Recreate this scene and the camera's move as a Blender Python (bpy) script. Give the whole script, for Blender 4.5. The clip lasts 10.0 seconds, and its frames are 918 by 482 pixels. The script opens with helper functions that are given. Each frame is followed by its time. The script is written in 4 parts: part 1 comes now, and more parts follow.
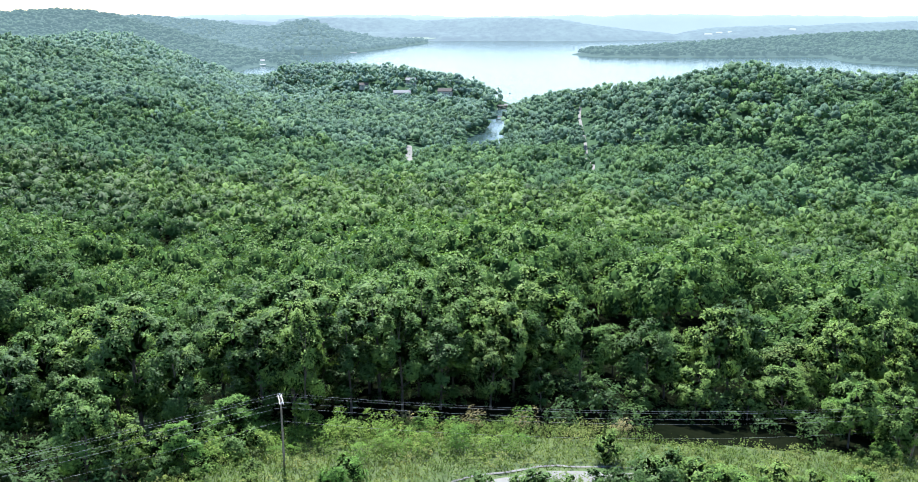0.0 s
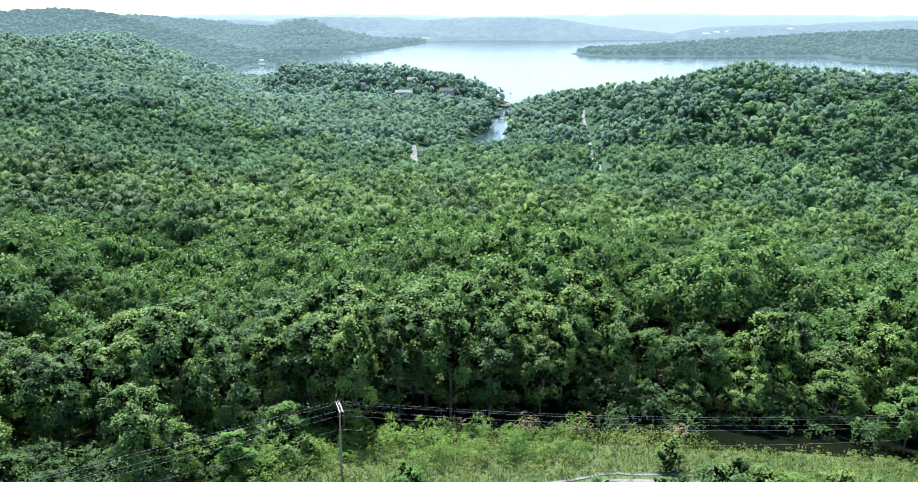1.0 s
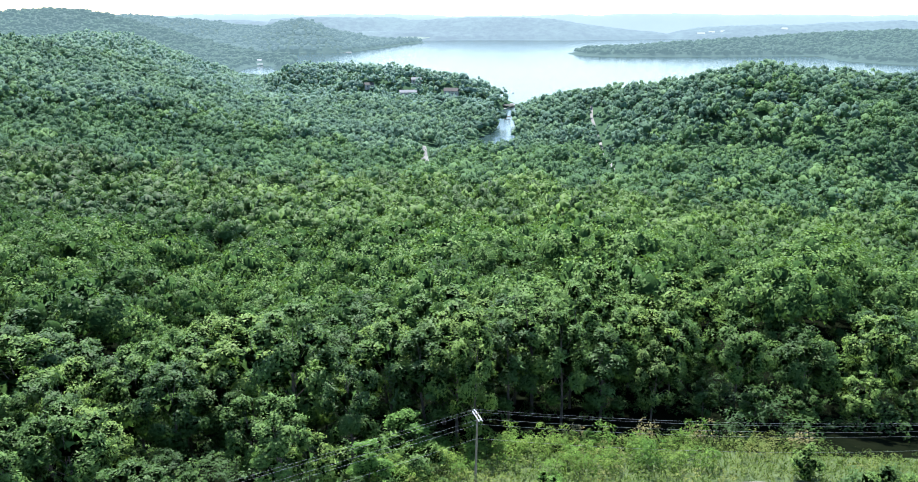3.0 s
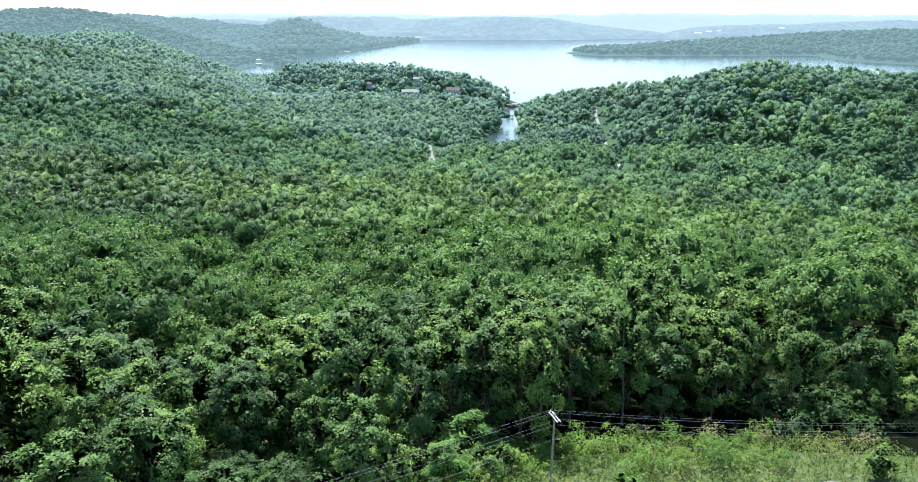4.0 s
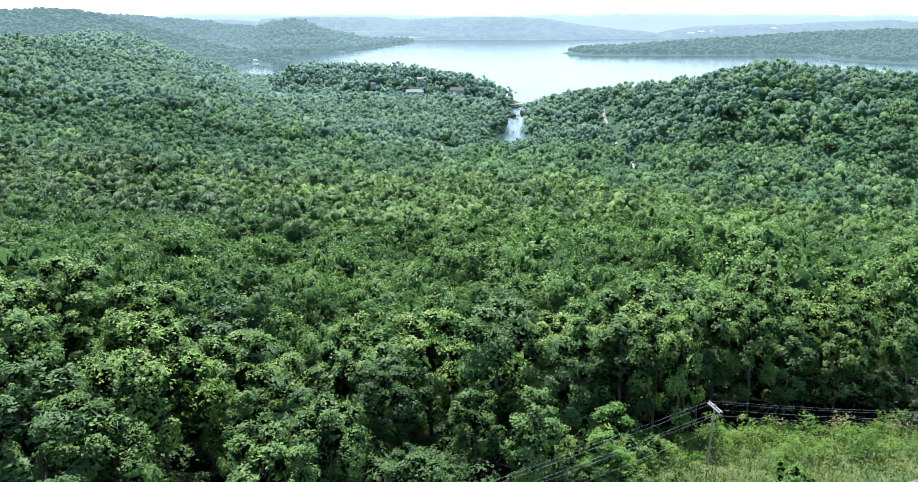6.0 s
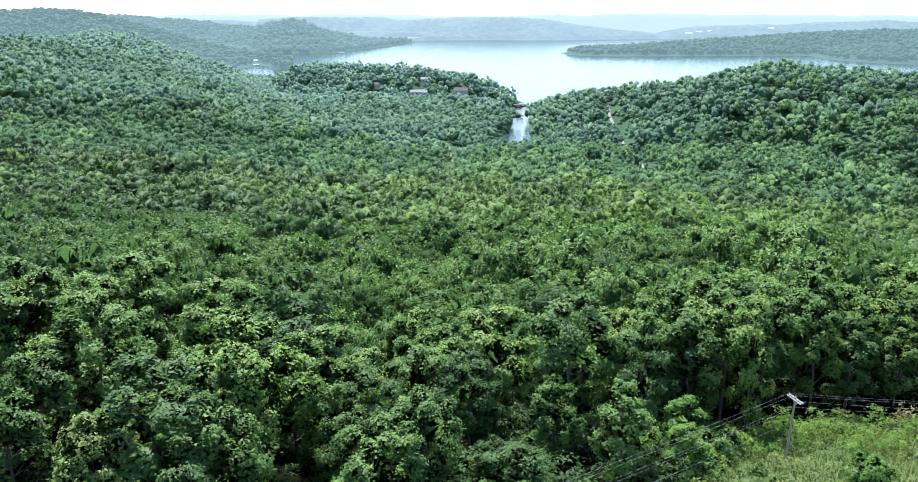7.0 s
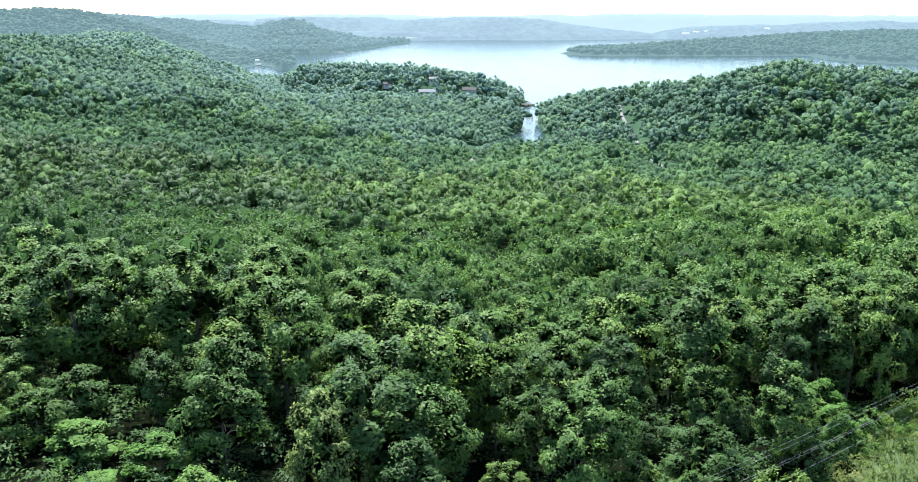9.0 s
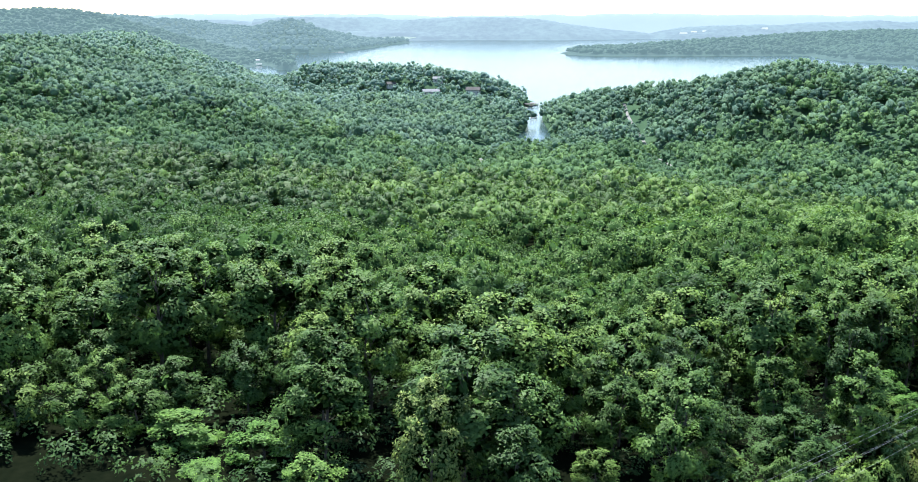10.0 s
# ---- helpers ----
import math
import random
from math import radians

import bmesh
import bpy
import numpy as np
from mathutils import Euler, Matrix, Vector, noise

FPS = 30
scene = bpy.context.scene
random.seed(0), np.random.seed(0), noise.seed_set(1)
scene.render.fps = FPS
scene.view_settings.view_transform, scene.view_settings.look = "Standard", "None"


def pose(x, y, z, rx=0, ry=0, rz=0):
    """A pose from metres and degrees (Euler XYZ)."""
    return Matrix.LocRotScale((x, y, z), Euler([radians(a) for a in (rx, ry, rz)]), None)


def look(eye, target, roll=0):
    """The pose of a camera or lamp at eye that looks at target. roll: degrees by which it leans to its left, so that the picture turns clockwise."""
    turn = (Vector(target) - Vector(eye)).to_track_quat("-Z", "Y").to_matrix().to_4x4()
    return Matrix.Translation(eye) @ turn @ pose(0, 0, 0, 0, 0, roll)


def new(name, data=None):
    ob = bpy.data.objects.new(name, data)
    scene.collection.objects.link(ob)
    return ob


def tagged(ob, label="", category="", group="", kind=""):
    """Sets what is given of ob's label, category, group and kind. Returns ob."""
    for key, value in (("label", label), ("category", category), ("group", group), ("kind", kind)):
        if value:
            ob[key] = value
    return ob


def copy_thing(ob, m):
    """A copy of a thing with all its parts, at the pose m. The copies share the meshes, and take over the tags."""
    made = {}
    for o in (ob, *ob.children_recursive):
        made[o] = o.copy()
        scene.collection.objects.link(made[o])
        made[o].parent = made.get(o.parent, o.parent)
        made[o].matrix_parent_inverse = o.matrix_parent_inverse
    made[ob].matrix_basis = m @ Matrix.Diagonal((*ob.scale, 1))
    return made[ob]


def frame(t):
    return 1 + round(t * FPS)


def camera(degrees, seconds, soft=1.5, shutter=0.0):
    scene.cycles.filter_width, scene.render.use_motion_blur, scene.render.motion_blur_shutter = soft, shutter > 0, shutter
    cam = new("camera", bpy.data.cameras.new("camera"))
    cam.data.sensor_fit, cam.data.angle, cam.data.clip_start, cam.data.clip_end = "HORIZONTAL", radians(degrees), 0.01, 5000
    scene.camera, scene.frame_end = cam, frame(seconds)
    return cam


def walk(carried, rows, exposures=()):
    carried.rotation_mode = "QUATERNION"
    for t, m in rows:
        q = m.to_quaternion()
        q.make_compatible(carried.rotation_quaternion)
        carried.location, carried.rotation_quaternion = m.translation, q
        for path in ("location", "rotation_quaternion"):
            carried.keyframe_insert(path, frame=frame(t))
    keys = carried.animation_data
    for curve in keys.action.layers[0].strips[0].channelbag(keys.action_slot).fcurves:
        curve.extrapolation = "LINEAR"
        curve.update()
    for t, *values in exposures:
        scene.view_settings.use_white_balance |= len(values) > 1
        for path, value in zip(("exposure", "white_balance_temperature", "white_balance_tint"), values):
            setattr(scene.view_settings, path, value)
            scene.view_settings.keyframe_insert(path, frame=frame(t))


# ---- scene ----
# ------------------------------------------------------------------ camera
cam = camera(55.8, 10.0, soft=0.9)
METRES, EYE, TILT, LEAN, TURN = 104.0, 58.0, -15.0, 0.0, 0.0
ROWS = [
    (0.0, 0.0, 0.0, 0.0, 0.0, 0.0, -0.0),
    (0.5, -0.0396, 0.0096, 0.0028, -0.13, -0.02, 0.04),
    (1.0, -0.0789, 0.0196, 0.0059, -0.24, -0.03, 0.09),
    (1.5, -0.1197, 0.0285, 0.0084, -0.36, -0.03, 0.12),
    (2.0, -0.1626, 0.0354, 0.0097, -0.48, -0.04, 0.16),
    (2.5, -0.2068, 0.0408, 0.0106, -0.62, -0.03, 0.2),
    (4.0, -0.3475, 0.0513, 0.0129, -1.05, -0.07, 0.29),
    (4.5, -0.3967, 0.051, 0.0124, -1.23, -0.08, 0.35),
    (5.0, -0.4471, 0.0485, 0.0112, -1.4, -0.08, 0.41),
    (5.5, -0.4989, 0.0443, 0.0096, -1.57, -0.07, 0.46),
    (7.0, -0.6614, 0.0224, 0.0031, -1.98, -0.04, 0.57),
    (7.5, -0.7155, 0.0131, -0.0001, -2.09, -0.03, 0.59),
    (8.0, -0.7696, 0.0039, -0.0032, -2.2, -0.02, 0.61),
    (8.5, -0.824, -0.0054, -0.0064, -2.3, -0.03, 0.61),
    (9.0, -0.8786, -0.0149, -0.0097, -2.43, -0.04, 0.64),
    (9.5, -0.9335, -0.0243, -0.0132, -2.56, -0.04, 0.66),
    (10.0, -0.9878, -0.033, -0.0161, -2.68, -0.04, 0.7),
]
walk(cam, [(t, pose(0, 0, EYE, TILT, LEAN, TURN) @ pose(METRES * x, METRES * y, METRES * z, 90 + pitch, roll, yaw)) for t, x, y, z, yaw, pitch, roll in ROWS],
     exposures=[(0.0, 1.56, 6000, 12), (10.0, 1.56, 6000, 12)])

# ------------------------------------------------------------------ light
SUN_EL, SUN_AZ = 59.0, -12.0          # degrees; azimuth clockwise from straight ahead
world = bpy.data.worlds.new("world")
scene.world = world
world.use_nodes = True
wn = world.node_tree.nodes
sky = wn.new("ShaderNodeTexSky")
sky.sky_type = "NISHITA"
sky.sun_disc = False
sky.sun_elevation = radians(SUN_EL)
sky.sun_rotation = radians(SUN_AZ)
sky.air_density, sky.dust_density, sky.ozone_density = 1.2, 0.2, 1.6
world.node_tree.links.new(sky.outputs[0], wn["Background"].inputs[0])
wn["Background"].inputs[1].default_value = 0.1
sun_data = bpy.data.lights.new("sun", "SUN")
sun_data.energy, sun_data.angle, sun_data.color = 4.7, radians(0.6), (1.0, 0.97, 0.9)
sun = new("sun", sun_data)
_el, _az = radians(SUN_EL), radians(SUN_AZ)
sun.matrix_world = look((600 * math.sin(_az) * math.cos(_el), 600 * math.cos(_az) * math.cos(_el), 600 * math.sin(_el)), (0, 0, 0))


# ------------------------------------------------------------------ materials
def material(name):
    m = bpy.data.materials.new(name)
    m.use_nodes = True
    nt = m.node_tree
    return m, nt, nt.nodes["Principled BSDF"], nt.nodes["Material Output"]


def link(nt, a, b):
    nt.links.new(a, b)


def noise_node(nt, scale, detail=4.0, rough=0.55, coords="Object"):
    tc = nt.nodes.new("ShaderNodeTexCoord")
    n = nt.nodes.new("ShaderNodeTexNoise")
    n.inputs["Scale"].default_value, n.inputs["Detail"].default_value, n.inputs["Roughness"].default_value = scale, detail, rough
    link(nt, tc.outputs[coords], n.inputs["Vector"])
    return n


def ramp_node(nt, fac, stops):
    r = nt.nodes.new("ShaderNodeValToRGB")
    while len(r.color_ramp.elements) < len(stops):
        r.color_ramp.elements.new(0.5)
    for e, (p, c) in zip(r.color_ramp.elements, stops):
        e.position, e.color = p, (*c, 1.0)
    link(nt, fac, r.inputs["Fac"])
    return r


def mix_node(nt, fac, a, b, blend="MIX"):
    n = nt.nodes.new("ShaderNodeMix")
    n.data_type, n.blend_type = "RGBA", blend
    for sock, v in ((n.inputs[0], fac), (n.inputs[6], a), (n.inputs[7], b)):
        if isinstance(v, (int, float)):
            sock.default_value = v
        elif isinstance(v, tuple):
            sock.default_value = (*v, 1.0)
        else:
            link(nt, v, sock)
    return n.outputs[2]


def bump_node(nt, height, strength, distance, bsdf):
    b = nt.nodes.new("ShaderNodeBump")
    b.inputs["Strength"].default_value, b.inputs["Distance"].default_value = strength, distance
    link(nt, height, b.inputs["Height"])
    link(nt, b.outputs[0], bsdf.inputs["Normal"])


def simple(name, a, b, scale, rough=0.8, metal=0.0, bump=0.2, detail=5.0, shine=0.5):
    m, nt, p, _ = material(name)
    p.inputs["Specular IOR Level"].default_value = shine
    n = noise_node(nt, scale, detail)
    n2 = noise_node(nt, scale * 0.13, 3.0)
    f = mix_node(nt, 0.45, n.outputs["Fac"], n2.outputs["Fac"])
    r = ramp_node(nt, f, [(0.32, a), (0.68, b)])
    link(nt, r.outputs[0], p.inputs["Base Color"])
    p.inputs["Roughness"].default_value, p.inputs["Metallic"].default_value = rough, metal
    if bump:
        bump_node(nt, n.outputs["Fac"], bump, 0.05, p)
    return m


def leaf_material(name, dark, mid, light, per_tree="attribute", gloss=0.5, glow=0.22, spread=1.0, relief=1.1, shine=0.3, haze_sheen=0.0, mottle=1.0, rough_leaf=0.0):
    """Leaves: one tone per tree, a little change from leaf to leaf, light that passes through."""
    m, nt, p, out = material(name)
    if per_tree == "attribute":
        a = nt.nodes.new("ShaderNodeAttribute")
        a.attribute_name = "tone"
        tone = a.outputs["Fac"]
    else:
        tone = nt.nodes.new("ShaderNodeObjectInfo").outputs["Random"]
    base = ramp_node(nt, tone, [(0.0, dark), (0.5, mid), (1.0, light)])
    geo = nt.nodes.new("ShaderNodeNewGeometry")
    leafy = ramp_node(nt, geo.outputs["Random Per Island"], [(u, tuple(1 + (c - 1) * spread for c in rgb)) for u, rgb in
                       ((0.0, (0.62, 0.66, 0.62)), (0.55, (1.0, 1.0, 1.0)), (0.9, (1.18, 1.2, 1.05)), (1.0, (1.55, 1.45, 1.3)))])
    col = mix_node(nt, 1.0, base.outputs[0], leafy.outputs[0], "MULTIPLY")
    n = noise_node(nt, relief, 4.0, 0.6)
    patch = ramp_node(nt, n.outputs["Fac"], [(0.34, (0.62, 0.68, 0.66)), (0.5, (0.97, 0.98, 0.97)), (0.66, (1.22, 1.18, 1.08))])
    col = mix_node(nt, mottle, col, patch.outputs[0], "MULTIPLY")
    if rough_leaf:
        bump_node(nt, noise_node(nt, relief * 1.7, 5.0, 0.7).outputs["Fac"], 0.7, rough_leaf, p)
    link(nt, col, p.inputs["Base Color"])
    p.inputs["Roughness"].default_value = gloss
    p.inputs["Specular IOR Level"].default_value = shine
    # bluish sheen stands in for haze over the far canopies
    p.inputs["Sheen Weight"].default_value = haze_sheen
    p.inputs["Sheen Roughness"].default_value = 0.6
    p.inputs["Sheen Tint"].default_value = (0.72, 0.88, 1.0, 1.0)
    tr = nt.nodes.new("ShaderNodeBsdfTranslucent")
    warm = mix_node(nt, 1.0, col, (1.2, 1.3, 0.92), "MULTIPLY")
    link(nt, warm, tr.inputs["Color"])
    mx = nt.nodes.new("ShaderNodeMixShader")
    mx.inputs[0].default_value = glow
    link(nt, p.outputs[0], mx.inputs[1])
    link(nt, tr.outputs[0], mx.inputs[2])
    link(nt, mx.outputs[0], out.inputs["Surface"])
    return m


def haze_material(name, a, b, haze_col, glow, scale):
    """The backdrop of woods on the far shores, kilometres away under a bright summer sky. Emission paints in the haze.
    """
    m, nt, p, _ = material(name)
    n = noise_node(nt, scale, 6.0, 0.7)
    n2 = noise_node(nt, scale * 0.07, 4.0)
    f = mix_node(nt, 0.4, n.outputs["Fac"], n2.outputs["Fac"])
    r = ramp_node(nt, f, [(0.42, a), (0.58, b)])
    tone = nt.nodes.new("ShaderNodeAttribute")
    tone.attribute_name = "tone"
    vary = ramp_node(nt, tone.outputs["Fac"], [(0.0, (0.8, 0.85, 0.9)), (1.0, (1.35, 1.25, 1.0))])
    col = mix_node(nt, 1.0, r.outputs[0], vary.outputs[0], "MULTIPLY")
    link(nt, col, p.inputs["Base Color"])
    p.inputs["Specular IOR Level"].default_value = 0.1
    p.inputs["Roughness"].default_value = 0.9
    p.inputs["Emission Color"].default_value = (*haze_col, 1.0)
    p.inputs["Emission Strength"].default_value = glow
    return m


LEAF_DARK, LEAF_MID, LEAF_LIGHT = (0.04, 0.082, 0.026), (0.077, 0.141, 0.034), (0.118, 0.197, 0.047)
M_leaf_near = leaf_material("broad_leaf", (0.046, 0.093, 0.027), (0.097, 0.173, 0.039), (0.16, 0.244, 0.052), "object", gloss=0.55, shine=0.14, spread=0.45, mottle=0.8, glow=0.25)
M_leaf_far = leaf_material("woods_leaf", LEAF_DARK, LEAF_MID, LEAF_LIGHT, gloss=0.58, spread=0.3, shine=0.12, mottle=0.7, glow=0.27)
# leaf colours paler and bluer band by band: haze put into the colour
M_leaf_low = leaf_material("lowland_leaf_haze", (0.054, 0.112, 0.046), (0.086, 0.162, 0.058), (0.122, 0.208, 0.066), gloss=0.7, spread=0.3, relief=0.5, shine=0.05, haze_sheen=0.1, mottle=0.75, glow=0.29, rough_leaf=0.7)
M_leaf_hill = leaf_material("hill_leaf_haze", (0.076, 0.14, 0.09), (0.104, 0.182, 0.104), (0.138, 0.226, 0.11), gloss=0.7, spread=0.2, relief=0.35, shine=0.04, haze_sheen=0.16, mottle=0.75, glow=0.32, rough_leaf=1.0)
M_leaf_head = leaf_material("headland_leaf_haze", (0.12, 0.2, 0.158), (0.15, 0.242, 0.172), (0.182, 0.28, 0.175), gloss=0.7, spread=0.2, relief=0.35, shine=0.04, haze_sheen=0.26, mottle=0.65, glow=0.35, rough_leaf=1.0)
M_leaf_gold = leaf_material("yellowish_leaf", (0.1, 0.162, 0.046), (0.125, 0.186, 0.052), (0.15, 0.2, 0.058), "object", gloss=0.6, shine=0.14, mottle=0.8, glow=0.25)
M_leaf_vine = leaf_material("vine_leaf", (0.084, 0.178, 0.036), (0.106, 0.21, 0.042), (0.134, 0.232, 0.052), "object", gloss=0.6, shine=0.12, mottle=0.8, glow=0.28)
M_weed = leaf_material("weed_leaf", (0.07, 0.118, 0.026), (0.115, 0.162, 0.036), (0.185, 0.195, 0.062), gloss=0.6, spread=0.25, mottle=0.8, glow=0.3, shine=0.1)
M_bramble = leaf_material("bramble_leaf", (0.055, 0.125, 0.02), (0.105, 0.19, 0.03), (0.17, 0.23, 0.05), gloss=0.6, spread=0.8, mottle=0.8, glow=0.3, shine=0.1)
M_straw = leaf_material("dry_straw", (0.15, 0.135, 0.05), (0.2, 0.175, 0.07), (0.26, 0.22, 0.095), gloss=0.7, mottle=0.4)
# inner foliage in a darker colour, which paints the shade inside the crowns
M_inside = simple("crown_inside_shade", (0.022, 0.048, 0.015), (0.062, 0.12, 0.032), 2.5, 1.0, bump=1.0, shine=0.0)
M_inside_woods = simple("canopy_inside_shade", (0.016, 0.036, 0.012), (0.046, 0.09, 0.026), 2.0, 1.0, bump=1.0, shine=0.0)
M_bark = simple("bark", (0.05, 0.042, 0.032), (0.13, 0.11, 0.09), 4.0, 0.9, bump=0.6)
# near-black floor: the shade below the trees is put into its colour
M_floor = simple("forest_floor_shade", (0.003, 0.005, 0.0025), (0.008, 0.01, 0.005), 0.9, 1.0, bump=0.8, shine=0.0)
# floor of the far woods, lightened to paint haze into the gaps
M_floor_far = simple("far_floor_haze", (0.038, 0.07, 0.04), (0.06, 0.102, 0.055), 0.15, 1.0, shine=0.0)
M_meadow = simple("meadow_grass", (0.045, 0.076, 0.02), (0.08, 0.11, 0.033), 0.7, 0.95)
M_road = simple("pale_gravel_road", (0.12, 0.118, 0.108), (0.18, 0.177, 0.163), 1.1, 0.9)
M_pole = simple("weathered_pole_wood", (0.16, 0.12, 0.085), (0.34, 0.28, 0.22), 6.0, 0.85, bump=0.4)
M_arm = simple("grey_crossarm_wood", (0.3, 0.29, 0.27), (0.48, 0.46, 0.43), 8.0, 0.8)
M_wire = simple("aluminium_wire", (0.2, 0.21, 0.22), (0.3, 0.31, 0.32), 3.0, 0.6, 0.0, 0.0)
M_wall = simple("painted_siding", (0.3, 0.29, 0.27), (0.42, 0.41, 0.39), 0.6, 0.8)
M_roof = {"pale": simple("pale_metal_roof", (0.26, 0.27, 0.28), (0.38, 0.39, 0.4), 0.5, 0.85, shine=0.15),
          "brown": simple("brown_shingle_roof", (0.045, 0.042, 0.039), (0.075, 0.068, 0.062), 0.9, 0.9),
          # far buildings glow as well: the haze before them is put into emission
          "far": haze_material("far_paint_haze", (0.03, 0.032, 0.034), (0.05, 0.052, 0.055), (0.27, 0.31, 0.32), 1.0, 0.2),
          "grey": simple("grey_shingle_roof", (0.15, 0.155, 0.16), (0.24, 0.245, 0.25), 0.9, 0.9)}
M_pane = simple("window_glass", (0.03, 0.035, 0.04), (0.06, 0.07, 0.075), 0.3, 0.1, 0.0, 0.0)
M_deck = simple("weathered_deck_boards", (0.2, 0.18, 0.15), (0.33, 0.3, 0.26), 1.5, 0.85)
M_hull = simple("boat_hull", (0.2, 0.21, 0.22), (0.3, 0.31, 0.32), 2.0, 0.4)
M_ceramic = simple("insulator_ceramic", (0.5, 0.5, 0.5), (0.7, 0.7, 0.7), 5.0, 0.3, 0.0, 0.0)


# haze painted as emission, stronger with each step of distance
M_dist_near = haze_material("lakeside_woods_haze", (0.009, 0.02, 0.013), (0.017, 0.036, 0.021), (0.06, 0.096, 0.103), 1.0, 0.1)
M_dist_next = haze_material("hazy_woods", (0.008, 0.017, 0.012), (0.013, 0.026, 0.018), (0.084, 0.13, 0.144), 1.0, 0.06)
M_dist_mid = haze_material("far_woods", (0.006, 0.014, 0.012), (0.04, 0.06, 0.045), (0.12, 0.165, 0.2), 1.0, 0.03)
M_field = haze_material("far_field", (0.03, 0.04, 0.025), (0.05, 0.06, 0.04), (0.17, 0.23, 0.22), 1.0, 0.02)
M_dist_far = haze_material("horizon_woods", (0.03, 0.04, 0.04), (0.04, 0.05, 0.05), (0.2, 0.26, 0.29), 1.0, 0.01)

# water: a smooth lake with fine ripples
M_water, nt, p, _ = material("lake_water")
p.inputs["Base Color"].default_value = (0.03, 0.055, 0.055, 1)
p.inputs["Roughness"].default_value = 0.15
p.inputs["IOR"].default_value = 1.33
p.inputs["Specular Tint"].default_value = (0.9, 0.96, 0.98, 1)
wv = noise_node(nt, 0.25, 6.0, 0.6)
bump_node(nt, wv.outputs["Fac"], 0.3, 0.6, p)


# ------------------------------------------------------------------ the lie of the land
LAKE = -84.0


def smooth(a, b, v):
    t = np.clip((v - a) / (b - a), 0, 1)
    return t * t * (3 - 2 * t)


def bell(d, s):
    return np.exp(-0.5 * (d / s) ** 2)


def waves(x, y, length, seed):
    """A soft, irregular swell between -1 and 1."""
    q = np.random.RandomState(seed)
    total = 0
    for k in range(5):
        a, ph = q.uniform(0, math.pi), q.uniform(0, 6.28)
        w = length * q.uniform(0.6, 1.6)
        total = total + np.sin((x * math.cos(a) + y * math.sin(a)) * 6.283 / w + ph)
    return total / 3.0


PROFILE_Y = [-700, -100, 40, 90, 101, 120, 160, 200, 240, 300, 424, 560, 700, 850, 925, 1000, 1200]
PROFILE_Z = [14, 6, 3, 1.9, 1.1, -2.2, -6, -9, -18, -33, -46, -60, -72, -80, -88, -94, -99]


def ridge(x, y, x0, y0, x1, y1, z0, z1, s, floor=-110.0):
    """A hill drawn along a line: its height falls off sideways and past the ends."""
    dx, dy = x1 - x0, y1 - y0
    u = np.clip(((x - x0) * dx + (y - y0) * dy) / (dx * dx + dy * dy), 0, 1)
    d = np.hypot(x - (x0 + u * dx), y - (y0 + u * dy))
    return floor + (z0 + u * (z1 - z0) - floor) * bell(d, s)


